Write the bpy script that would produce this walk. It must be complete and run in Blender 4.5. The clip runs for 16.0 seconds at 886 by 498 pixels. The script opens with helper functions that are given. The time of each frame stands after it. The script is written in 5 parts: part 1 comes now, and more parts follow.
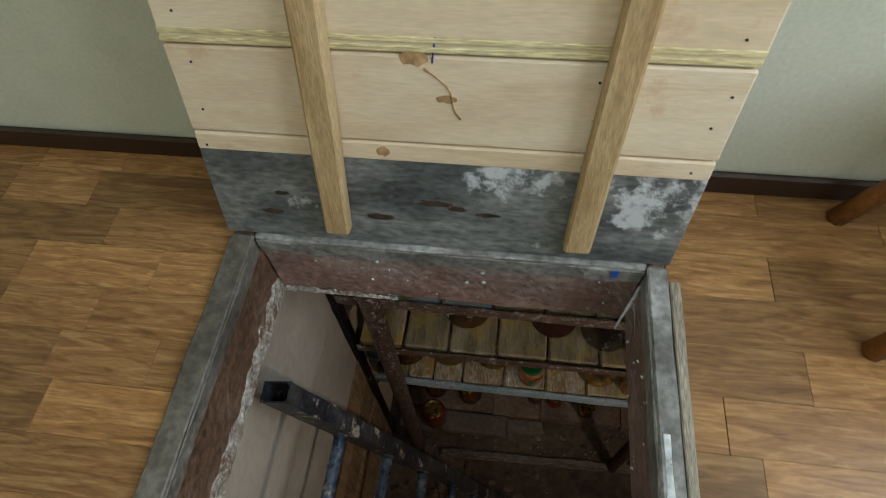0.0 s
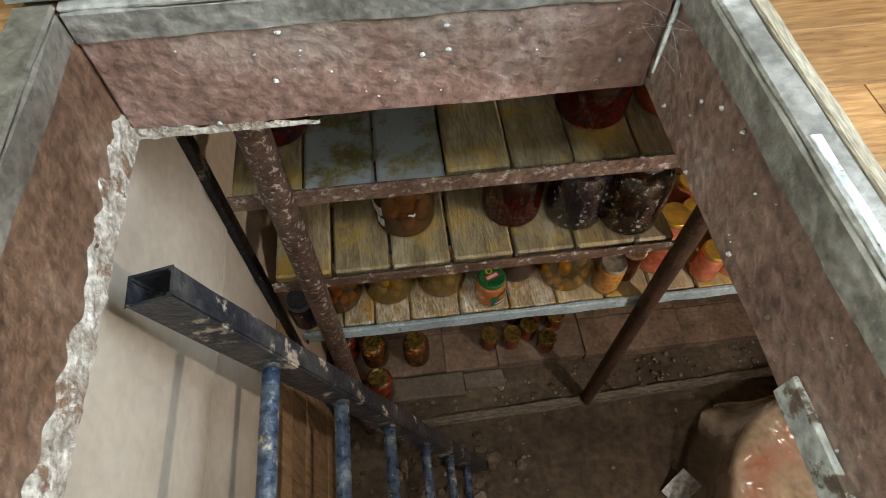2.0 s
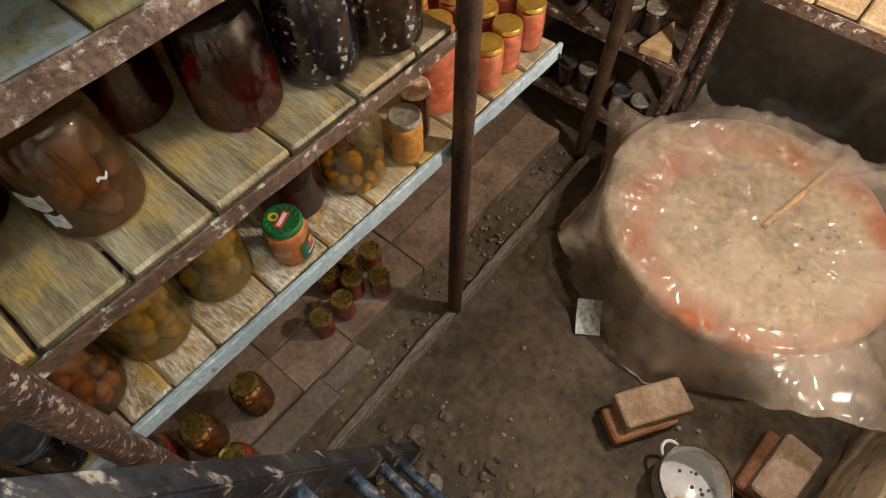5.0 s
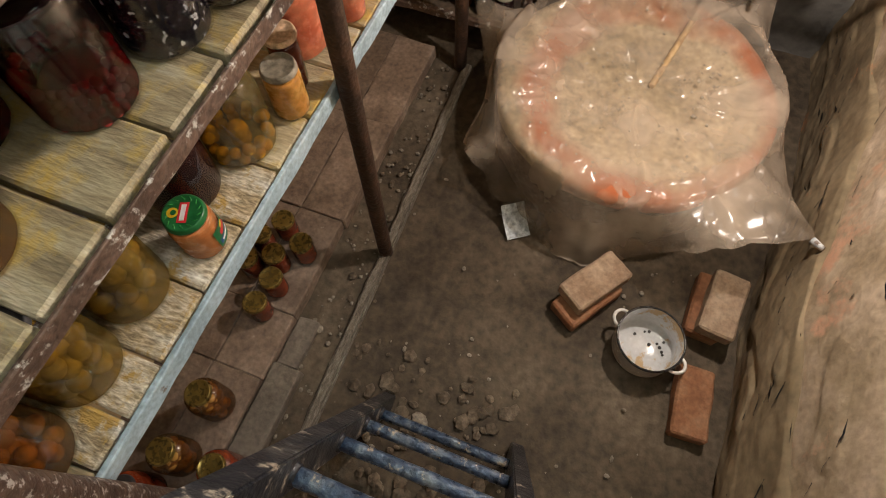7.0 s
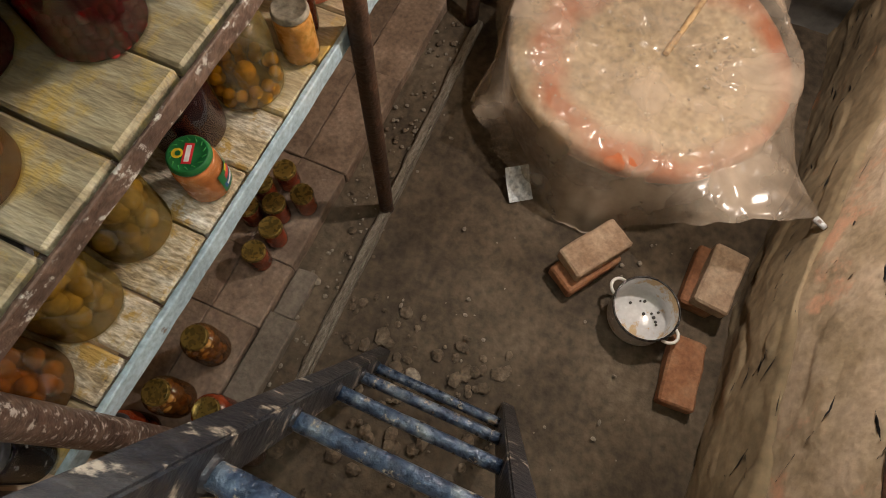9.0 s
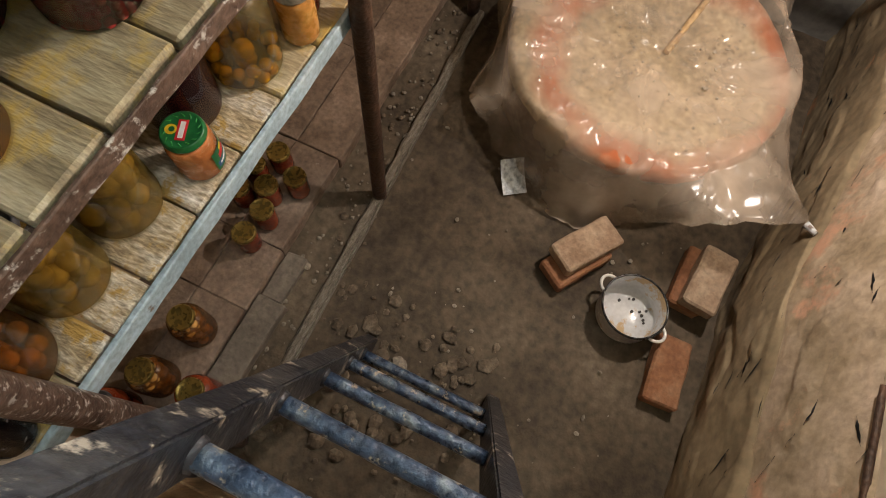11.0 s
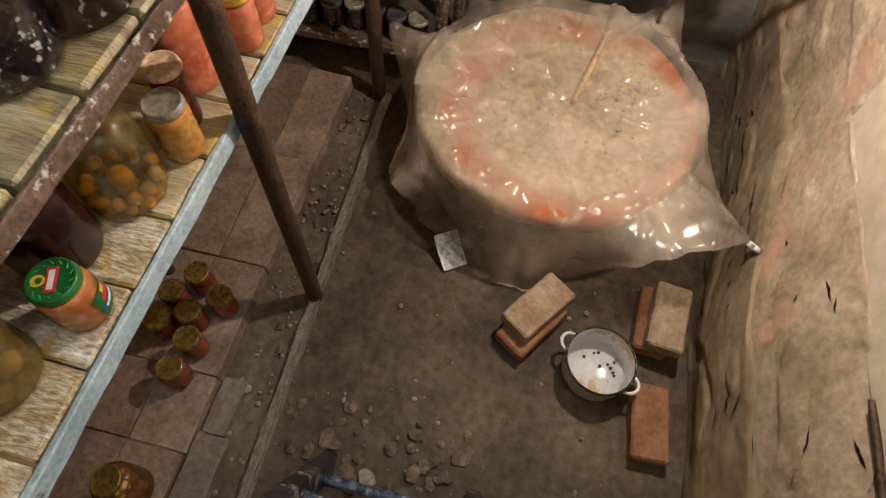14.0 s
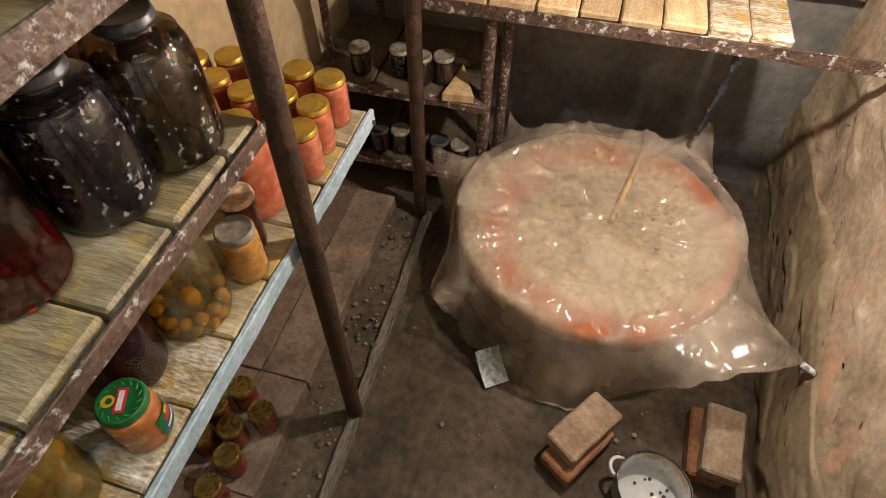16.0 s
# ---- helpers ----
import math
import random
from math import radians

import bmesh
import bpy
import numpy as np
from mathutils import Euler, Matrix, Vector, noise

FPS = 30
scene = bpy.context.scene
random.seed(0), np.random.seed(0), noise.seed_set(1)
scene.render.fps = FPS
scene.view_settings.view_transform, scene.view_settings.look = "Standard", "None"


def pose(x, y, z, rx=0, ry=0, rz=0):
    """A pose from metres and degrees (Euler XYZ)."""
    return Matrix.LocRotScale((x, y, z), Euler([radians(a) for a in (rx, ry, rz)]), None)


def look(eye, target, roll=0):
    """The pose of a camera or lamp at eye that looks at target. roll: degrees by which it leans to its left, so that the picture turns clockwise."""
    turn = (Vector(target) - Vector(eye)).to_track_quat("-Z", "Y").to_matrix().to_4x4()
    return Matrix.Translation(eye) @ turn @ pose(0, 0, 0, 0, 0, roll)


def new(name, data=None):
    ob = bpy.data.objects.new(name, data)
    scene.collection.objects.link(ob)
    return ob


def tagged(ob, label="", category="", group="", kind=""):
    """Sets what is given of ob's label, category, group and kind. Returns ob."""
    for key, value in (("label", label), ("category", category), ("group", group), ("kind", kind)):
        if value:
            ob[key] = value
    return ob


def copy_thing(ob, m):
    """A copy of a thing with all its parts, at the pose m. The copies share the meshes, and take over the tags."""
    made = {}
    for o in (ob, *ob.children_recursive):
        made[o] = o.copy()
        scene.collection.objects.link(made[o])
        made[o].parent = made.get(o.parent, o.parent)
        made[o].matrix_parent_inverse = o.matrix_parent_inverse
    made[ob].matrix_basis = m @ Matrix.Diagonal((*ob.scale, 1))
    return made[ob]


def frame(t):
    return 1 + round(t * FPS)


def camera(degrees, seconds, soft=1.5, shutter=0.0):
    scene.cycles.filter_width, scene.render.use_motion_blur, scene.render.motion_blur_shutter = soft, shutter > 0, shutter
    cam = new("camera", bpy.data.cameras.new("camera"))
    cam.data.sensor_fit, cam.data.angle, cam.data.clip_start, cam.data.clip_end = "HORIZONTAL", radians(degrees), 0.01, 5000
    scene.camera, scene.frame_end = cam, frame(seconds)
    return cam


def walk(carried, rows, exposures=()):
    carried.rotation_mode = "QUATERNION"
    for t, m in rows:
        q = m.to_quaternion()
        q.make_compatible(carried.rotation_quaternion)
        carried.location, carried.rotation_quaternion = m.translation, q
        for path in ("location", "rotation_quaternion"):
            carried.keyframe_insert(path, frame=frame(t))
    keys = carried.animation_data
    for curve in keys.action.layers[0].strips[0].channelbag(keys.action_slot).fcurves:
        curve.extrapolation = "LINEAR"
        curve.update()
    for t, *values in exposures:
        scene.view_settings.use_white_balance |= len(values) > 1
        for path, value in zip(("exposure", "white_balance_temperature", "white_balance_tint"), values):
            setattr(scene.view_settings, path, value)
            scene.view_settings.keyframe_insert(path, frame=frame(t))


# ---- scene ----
cam = camera(74.4, 16.0, soft=0.9, shutter=0.3)
PATH = [
    (0, (0.02, -0.056, 0.982), (-0.195, 0.977, -0.717), -5.4),
    (0.5, (0.0, -0.127, 0.958), (-0.129, 0.914, -0.745), -3.7),
    (1, (-0.113, -0.106, 0.786), (-0.14, 0.958, -0.908), -1.7),
    (1.5, (-0.135, -0.127, 0.47), (-0.027, 0.931, -1.224), 0.4),
    (2, (-0.106, -0.13, 0.436), (0.015, 0.935, -1.253), -0.6),
    (2.5, (-0.068, -0.093, 0.468), (0.101, 0.964, -1.222), 0.5),
    (3, (-0.021, -0.075, 0.444), (0.323, 0.992, -1.213), 3.4),
    (3.5, (-0.09, -0.069, 0.361), (0.427, 0.955, -1.277), 3.8),
    (4, (-0.244, -0.022, 0.161), (0.404, 0.918, -1.481), -0.6),
    (4.5, (-0.208, 0.046, -0.046), (0.565, 0.845, -1.709), -0.8),
    (5, (-0.179, 0.036, -0.138), (0.626, 0.708, -1.841), 0.2),
    (5.2, (-0.18, 0.042, -0.134), (0.643, 0.69, -1.838), -0.1),
    (7.3, (-0.187, 0.075, -0.181), (0.595, 0.378, -1.997), -0.7),
    (7.5, (-0.187, 0.078, -0.177), (0.585, 0.373, -1.998), -0.3),
    (8, (-0.192, 0.08, -0.188), (0.514, 0.37, -2.036), -1.1),
    (10.5, (-0.21, 0.104, -0.194), (0.49, 0.356, -2.051), 7.7),
    (11, (-0.207, 0.099, -0.2), (0.475, 0.32, -2.067), 8.3),
    (11.5, (-0.2, 0.086, -0.202), (0.462, 0.277, -2.079), 6.4),
    (12, (-0.187, 0.058, -0.212), (0.501, 0.25, -2.08), 2.4),
    (12.5, (-0.114, 0.053, -0.276), (0.683, 0.176, -2.106), 3.2),
    (13, (-0.103, 0.011, -0.304), (0.762, 0.09, -2.106), 5.9),
    (13.5, (-0.101, 0.019, -0.3), (0.806, 0.118, -2.08), 5.3),
    (14, (-0.107, 0.064, -0.29), (0.836, 0.233, -2.046), 4.3),
    (14.5, (-0.117, 0.12, -0.255), (0.904, 0.364, -1.957), 3.6),
    (15, (-0.118, 0.127, -0.245), (0.963, 0.418, -1.901), 1.5),
    (15.5, (-0.115, 0.122, -0.238), (1.041, 0.445, -1.838), 0.2),
    (16, (-0.113, 0.124, -0.25), (1.101, 0.462, -1.802), 0.2),
]
EXPOSURES = [(0, 0.1), (0.5, 0.1), (1.0, 0.55), (1.5, 1.4), (2.5, 1.7), (3.5, 1.9), (4.2, 2.15), (5.0, 2.4), (16.0, 2.4)]
walk(cam, [(t, look(eye, target, roll)) for t, eye, target, roll in PATH], EXPOSURES)

# ---- world and light ----
world = bpy.data.worlds.new("world")
scene.world = world
world.use_nodes = True
wn = world.node_tree
sky = wn.nodes.new("ShaderNodeTexSky")
sky.sky_type, sky.sun_disc, sky.sun_elevation, sky.sun_rotation = "NISHITA", False, radians(35), radians(200)
wn.links.new(sky.outputs[0], wn.nodes["Background"].inputs[0])
wn.nodes["Background"].inputs[1].default_value = 0.08


def lamp(name, kind, power, colour, m, **extra):
    data = bpy.data.lights.new(name, kind)
    data.energy, data.color = power, colour
    for k, v in extra.items():
        if k == "size":
            data.size = v
        elif k == "size_y":
            data.shape, data.size_y = "RECTANGLE", v
        elif k == "radius":
            data.shadow_soft_size = v
    ob = new(name, data)
    ob.matrix_world = m
    return ob


BULB = (1.30, -0.33, -0.52)
lamp("bulb_light", "POINT", 17.0, (1.0, 0.86, 0.745), pose(*BULB), radius=0.035)
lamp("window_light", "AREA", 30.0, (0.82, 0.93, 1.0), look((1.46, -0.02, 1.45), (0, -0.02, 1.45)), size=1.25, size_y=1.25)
# Added fill without a fixture, out of view; brightens the lid and hatch sides.
lamp("ceiling_lamp_light", "POINT", 16.0, (0.97, 0.975, 0.95), pose(-0.05, -0.75, 1.95), radius=0.08)


# ---- materials ----
def surf(name, cols, scale=6.0, rough=0.75, bump=0.25, stretch=(1, 1, 1), fine=60.0, metal=0.0, var=0.0, spots=None, spot_scale=9.0, spot_at=0.62, spec=0.4, detail=6.0, grain=0.45, ring=0.0, soft=0.06):
    """A worn surface: three or more tones in broad patches, a fine grain over them, spots of dirt or paint, and relief."""
    m = bpy.data.materials.new(name)
    m.use_nodes = True
    t = m.node_tree
    n, l = t.nodes, t.links
    bs = n["Principled BSDF"]
    co = n.new("ShaderNodeTexCoord")
    mp = n.new("ShaderNodeMapping")
    mp.inputs["Scale"].default_value = stretch
    info = n.new("ShaderNodeObjectInfo")
    sh = n.new("ShaderNodeVectorMath")
    sh.operation = "MULTIPLY_ADD"
    mul = n.new("ShaderNodeCombineXYZ")
    for i in range(3):
        l.new(info.outputs["Random"], mul.inputs[i])
    sh.inputs[1].default_value = (17.0, 11.0, 23.0)
    l.new(mul.outputs[0], sh.inputs[0])
    l.new(co.outputs["Object"], sh.inputs[2])
    l.new(sh.outputs[0], mp.inputs[0])
    big = n.new("ShaderNodeTexNoise")
    big.inputs["Scale"].default_value, big.inputs["Detail"].default_value = scale, detail
    big.inputs["Distortion"].default_value = ring
    big.inputs["Roughness"].default_value = 0.62
    l.new(mp.outputs[0], big.inputs["Vector"])
    ramp = n.new("ShaderNodeValToRGB")
    els = ramp.color_ramp.elements
    k = len(cols)
    for i, c in enumerate(cols):
        at = 0.3 + 0.4 * i / max(1, k - 1)
        e = els[i] if i < 2 else els.new(at)
        e.position, e.color = at, (*c, 1)
    l.new(big.outputs["Fac"], ramp.inputs[0])
    out = ramp.outputs[0]
    small = n.new("ShaderNodeTexNoise")
    small.inputs["Scale"].default_value, small.inputs["Detail"].default_value = fine, 5.0
    l.new(mp.outputs[0], small.inputs["Vector"])
    mr = n.new("ShaderNodeMapRange")
    mr.inputs[1].default_value, mr.inputs[2].default_value = 0.3, 0.7
    mr.inputs[3].default_value, mr.inputs[4].default_value = 1 - grain, 1 + grain * 0.6
    l.new(small.outputs["Fac"], mr.inputs[0])
    gm = n.new("ShaderNodeMix")
    gm.data_type, gm.blend_type = "RGBA", "MULTIPLY"
    gm.inputs[0].default_value = 1.0
    l.new(out, gm.inputs[6])
    l.new(mr.outputs[0], gm.inputs[7])
    out = gm.outputs[2]
    if var:
        hv = n.new("ShaderNodeHueSaturation")
        vr = n.new("ShaderNodeMapRange")
        vr.inputs[3].default_value, vr.inputs[4].default_value = 1 - var, 1 + var
        l.new(info.outputs["Random"], vr.inputs[0])
        l.new(vr.outputs[0], hv.inputs["Value"])
        l.new(out, hv.inputs["Color"])
        out = hv.outputs[0]
    if spots:
        sp = n.new("ShaderNodeTexNoise")
        sp.inputs["Scale"].default_value, sp.inputs["Detail"].default_value = spot_scale, 8.0
        sp.inputs["Roughness"].default_value = 0.7
        l.new(sh.outputs[0], sp.inputs["Vector"])
        sr = n.new("ShaderNodeMapRange")
        sr.inputs[1].default_value, sr.inputs[2].default_value = spot_at, spot_at + soft
        l.new(sp.outputs["Fac"], sr.inputs[0])
        sm = n.new("ShaderNodeMix")
        sm.data_type = "RGBA"
        sm.inputs[7].default_value = (*spots, 1)
        l.new(sr.outputs[0], sm.inputs[0])
        l.new(out, sm.inputs[6])
        out = sm.outputs[2]
    l.new(out, bs.inputs["Base Color"])
    rr = n.new("ShaderNodeMapRange")
    rr.inputs[3].default_value, rr.inputs[4].default_value = max(0.05, rough - 0.15), min(1, rough + 0.15)
    l.new(small.outputs["Fac"], rr.inputs[0])
    l.new(rr.outputs[0], bs.inputs["Roughness"])
    bs.inputs["Metallic"].default_value = metal
    bs.inputs["Specular IOR Level"].default_value = spec
    if bump:
        hs = n.new("ShaderNodeMath")
        hs.operation = "ADD"
        l.new(big.outputs["Fac"], hs.inputs[0])
        l.new(small.outputs["Fac"], hs.inputs[1])
        bp = n.new("ShaderNodeBump")
        bp.inputs["Strength"].default_value, bp.inputs["Distance"].default_value = bump, 0.012
        l.new(hs.outputs[0], bp.inputs["Height"])
        l.new(bp.outputs[0], bs.inputs["Normal"])
    return m


def plain(name, col, rough=0.5, metal=0.0, spec=0.5):
    return surf(name, [tuple(c * 0.82 for c in col), tuple(min(1, c * 1.1) for c in col)], 9, rough, 0.06, fine=90, metal=metal, spec=spec, grain=0.15)


def clear(name, tint, gloss=0.06, haze=0.0, haze_col=(0.5, 0.45, 0.38), rough=0.03, edge=0.4, haze_scale=22.0, specks=None, wrinkle=0.0):
    """Thin clear glass or film: light passes, the gloss grows towards the edges, a haze of dust lies on it."""
    m = bpy.data.materials.new(name)
    m.use_nodes = True
    t = m.node_tree
    n, l = t.nodes, t.links
    n.remove(n["Principled BSDF"])
    out = n["Material Output"]
    tr = n.new("ShaderNodeBsdfTransparent")
    tr.inputs[0].default_value = (*tint, 1)
    gl = n.new("ShaderNodeBsdfGlossy")
    gl.inputs["Roughness"].default_value = rough
    base = tr.outputs[0]
    if wrinkle:
        wc = n.new("ShaderNodeTexCoord")
        wz = n.new("ShaderNodeTexNoise")
        wz.inputs["Scale"].default_value, wz.inputs["Detail"].default_value = 5.0, 3.0
        l.new(wc.outputs["Object"], wz.inputs["Vector"])
        wm = n.new("ShaderNodeVectorMath")
        wm.operation = "MULTIPLY_ADD"
        wm.inputs[1].default_value = (0.14, 0.14, 0.14)
        l.new(wz.outputs["Color"], wm.inputs[0])
        l.new(wc.outputs["Object"], wm.inputs[2])
        height = None
        for turn, squeeze, size, amount in ((0.5, 5.5, 1.1, 1.0), (-0.8, 6.0, 1.5, 0.7), (1.5, 5.0, 2.6, 0.25)):
            wp = n.new("ShaderNodeMapping")
            wp.inputs["Scale"].default_value = (1.0, squeeze, 1.0)
            wp.inputs["Rotation"].default_value = (0, 0, turn)
            l.new(wm.outputs[0], wp.inputs[0])
            wv = n.new("ShaderNodeTexNoise")
            wv.inputs["Scale"].default_value, wv.inputs["Detail"].default_value = size, 0.5
            l.new(wp.outputs[0], wv.inputs["Vector"])
            wa = n.new("ShaderNodeMath")
            wa.operation, wa.inputs[1].default_value = "SUBTRACT", 0.5
            l.new(wv.outputs["Fac"], wa.inputs[0])
            wk = n.new("ShaderNodeMath")
            wk.operation = "ABSOLUTE"
            l.new(wa.outputs[0], wk.inputs[0])
            ws = n.new("ShaderNodeMath")
            ws.operation, ws.inputs[1].default_value = "MULTIPLY_ADD", amount
            ws.inputs[2].default_value = 0.0
            l.new(wk.outputs[0], ws.inputs[0])
            if height:
                l.new(height, ws.inputs[2])
            height = ws.outputs[0]
        wb = n.new("ShaderNodeBump")
        wb.inputs["Strength"].default_value, wb.inputs["Distance"].default_value = wrinkle, 0.11
        l.new(height, wb.inputs["Height"])
        l.new(wb.outputs[0], gl.inputs["Normal"])
    if haze:
        df = n.new("ShaderNodeBsdfDiffuse")
        df.inputs[0].default_value = (*haze_col, 1)
        no = n.new("ShaderNodeTexNoise")
        no.inputs["Scale"].default_value, no.inputs["Detail"].default_value = haze_scale, 8.0
        co = n.new("ShaderNodeTexCoord")
        l.new(co.outputs["Object"], no.inputs["Vector"])
        mr = n.new("ShaderNodeMapRange")
        mr.inputs[1].default_value, mr.inputs[2].default_value = specks or (0.35, 0.75)
        mr.inputs[3].default_value, mr.inputs[4].default_value = haze * 0.35, min(1, haze * (40 if specks else 1.8))
        l.new(no.outputs["Fac"], mr.inputs[0])
        mh = n.new("ShaderNodeMixShader")
        l.new(mr.outputs[0], mh.inputs[0])
        l.new(base, mh.inputs[1])
        l.new(df.outputs[0], mh.inputs[2])
        base = mh.outputs[0]
    lw = n.new("ShaderNodeLayerWeight")
    lw.inputs[0].default_value = 0.5
    pw = n.new("ShaderNodeMath")
    pw.operation, pw.inputs[1].default_value = "POWER", 3.0
    l.new(lw.outputs["Facing"], pw.inputs[0])
    fr = n.new("ShaderNodeMapRange")
    fr.inputs[3].default_value, fr.inputs[4].default_value = gloss, edge
    l.new(pw.outputs[0], fr.inputs[0])
    ms = n.new("ShaderNodeMixShader")
    l.new(fr.outputs[0], ms.inputs[0])
    l.new(base, ms.inputs[1])
    l.new(gl.outputs[0], ms.inputs[2])
    l.new(ms.outputs[0], out.inputs[0])
    return m


M = {}
M["laminate"] = surf("laminate", [(0.16, 0.073, 0.026), (0.295, 0.148, 0.056), (0.45, 0.26, 0.107)], 4, 0.34, 0.03, (1.6, 13, 4), 26, var=0.36, grain=0.2, ring=1.6)
M["wall_paint"] = surf("wall_paint", [(0.60, 0.63, 0.52), (0.66, 0.68, 0.58), (0.70, 0.71, 0.63)], 3, 0.7, 0.08, fine=120, grain=0.08)
M["skirting"] = surf("skirting", [(0.028, 0.014, 0.009), (0.05, 0.026, 0.016)], 6, 0.4, 0.1, (1, 8, 8))
M["pine"] = surf("pine", [(0.64, 0.50, 0.335), (0.75, 0.61, 0.445), (0.82, 0.71, 0.55)], 1.8, 0.5, 0.04, (0.9, 7, 7), 40, var=0.07, spots=(0.56, 0.34, 0.19), spot_scale=5.0, spot_at=0.60, soft=0.14, grain=0.1, ring=0.8)
M["batten"] = surf("batten", [(0.38, 0.24, 0.11), (0.54, 0.38, 0.20), (0.64, 0.48, 0.29)], 3, 0.6, 0.15, (10, 10, 1.2), 50, var=0.08, spots=(0.20, 0.11, 0.05), spot_scale=7, spot_at=0.71, grain=0.25)
M["tin_plate"] = surf("tin_plate", [(0.055, 0.06, 0.064), (0.12, 0.13, 0.135), (0.22, 0.23, 0.235), (0.26, 0.27, 0.28)], 6.0, 0.5, 0.25, (0.8, 1.9, 1.9), 55, spots=(0.60, 0.63, 0.67), spot_scale=4.2, spot_at=0.575, soft=0.05, spec=0.5)
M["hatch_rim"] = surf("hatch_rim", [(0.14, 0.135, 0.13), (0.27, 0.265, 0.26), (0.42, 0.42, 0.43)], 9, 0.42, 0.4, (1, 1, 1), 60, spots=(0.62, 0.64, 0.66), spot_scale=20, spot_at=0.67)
# Darker copy of hatch_rim: the left side's weaker light put into the tone.
M["hatch_rim_shaded"] = surf("hatch_rim_shaded", [(0.075, 0.066, 0.056), (0.135, 0.122, 0.105), (0.23, 0.215, 0.195)], 9, 0.5, 0.4, (1, 1, 1), 60, spots=(0.36, 0.35, 0.33), spot_scale=18, spot_at=0.67)
M["hatch_side"] = surf("hatch_side", [(0.17, 0.105, 0.09), (0.29, 0.19, 0.168), (0.42, 0.355, 0.34)], 5, 0.42, 0.6, (1, 1, 1), 55, spots=(0.62, 0.6, 0.58), spot_scale=36, spot_at=0.685)
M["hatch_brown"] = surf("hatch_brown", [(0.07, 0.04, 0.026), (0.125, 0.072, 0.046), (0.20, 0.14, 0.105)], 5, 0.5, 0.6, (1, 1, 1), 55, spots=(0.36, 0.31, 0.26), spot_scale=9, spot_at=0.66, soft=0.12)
M["white_paint"] = surf("white_paint", [(0.45, 0.50, 0.54), (0.70, 0.74, 0.77)], 20, 0.5, 0.3, spots=(0.16, 0.12, 0.10), spot_scale=26, spot_at=0.53)
M["pale_strip"] = surf("pale_strip", [(0.22, 0.19, 0.15), (0.34, 0.30, 0.24), (0.46, 0.42, 0.36)], 5, 0.65, 0.3, (8, 1, 8), 50, spots=(0.20, 0.17, 0.14), spot_scale=14, spot_at=0.62)
M["plaster_crust"] = surf("plaster_crust", [(0.20, 0.16, 0.13), (0.38, 0.35, 0.31), (0.62, 0.60, 0.57)], 24, 0.9, 0.9, fine=110, spots=(0.17, 0.11, 0.075), spot_scale=22, spot_at=0.54)
M["panel"] = surf("panel", [(0.32, 0.28, 0.23), (0.40, 0.355, 0.295), (0.47, 0.425, 0.365)], 2.6, 0.7, 0.05, (1, 1, 1), 45, spots=(0.22, 0.17, 0.12), spot_scale=13, spot_at=0.73, grain=0.1)
M["old_board"] = surf("old_board", [(0.16, 0.10, 0.055), (0.29, 0.19, 0.10), (0.40, 0.28, 0.16)], 5, 0.8, 0.3, (9, 9, 1.2), 60, var=0.2)
# Lower far-rack planks: the shadow under the plank top is put into the colour.
M["shaded_board"] = surf("shaded_board", [(0.05, 0.036, 0.026), (0.09, 0.065, 0.045), (0.15, 0.11, 0.075)], 8, 0.85, 0.4, fine=60, spots=(0.34, 0.29, 0.22), spot_scale=26, spot_at=0.66)
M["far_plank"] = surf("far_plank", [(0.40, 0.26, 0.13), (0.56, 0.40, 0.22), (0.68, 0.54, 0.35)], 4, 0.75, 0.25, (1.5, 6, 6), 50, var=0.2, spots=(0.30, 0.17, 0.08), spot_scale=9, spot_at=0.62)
M["shelf_board"] = surf("shelf_board", [(0.15, 0.12, 0.08), (0.34, 0.275, 0.17), (0.48, 0.41, 0.27), (0.62, 0.57, 0.45)], 4.0, 0.6, 0.4, (4.5, 0.9, 3), 36, var=0.16, spots=(0.52, 0.36, 0.09), spot_scale=6.0, spot_at=0.51, soft=0.12, grain=0.32)
M["shelf_board_blue"] = surf("shelf_board_blue", [(0.12, 0.11, 0.06), (0.22, 0.19, 0.08), (0.32, 0.27, 0.10)], 5, 0.6, 0.3, (3, 0.9, 4), 75, var=0.1, spots=(0.34, 0.385, 0.44), spot_scale=4.6, spot_at=0.44, soft=0.07, grain=0.3)
M["shelf_board_white"] = surf("shelf_board_white", [(0.20, 0.145, 0.08), (0.42, 0.33, 0.205), (0.56, 0.50, 0.40), (0.70, 0.68, 0.63)], 5, 0.7, 0.6, (3.6, 1.1, 3), 40, var=0.1, spots=(0.42, 0.27, 0.075), spot_scale=10, spot_at=0.53, soft=0.08)
M["blue_edge"] = surf("blue_edge", [(0.25, 0.34, 0.40), (0.36, 0.48, 0.56), (0.48, 0.60, 0.67)], 8, 0.55, 0.3, fine=70, spots=(0.15, 0.11, 0.08), spot_scale=20, spot_at=0.63, grain=0.3)
M["rust"] = surf("rust", [(0.06, 0.038, 0.03), (0.115, 0.072, 0.054), (0.18, 0.12, 0.09)], 9, 0.55, 0.5, fine=75, metal=0.1, spots=(0.50, 0.48, 0.45), spot_scale=26, spot_at=0.55)
M["rust_flaky"] = surf("rust_flaky", [(0.08, 0.05, 0.04), (0.15, 0.10, 0.078), (0.23, 0.165, 0.13)], 9, 0.6, 0.6, fine=75, metal=0.1, spots=(0.50, 0.47, 0.44), spot_scale=34, spot_at=0.545, soft=0.1)
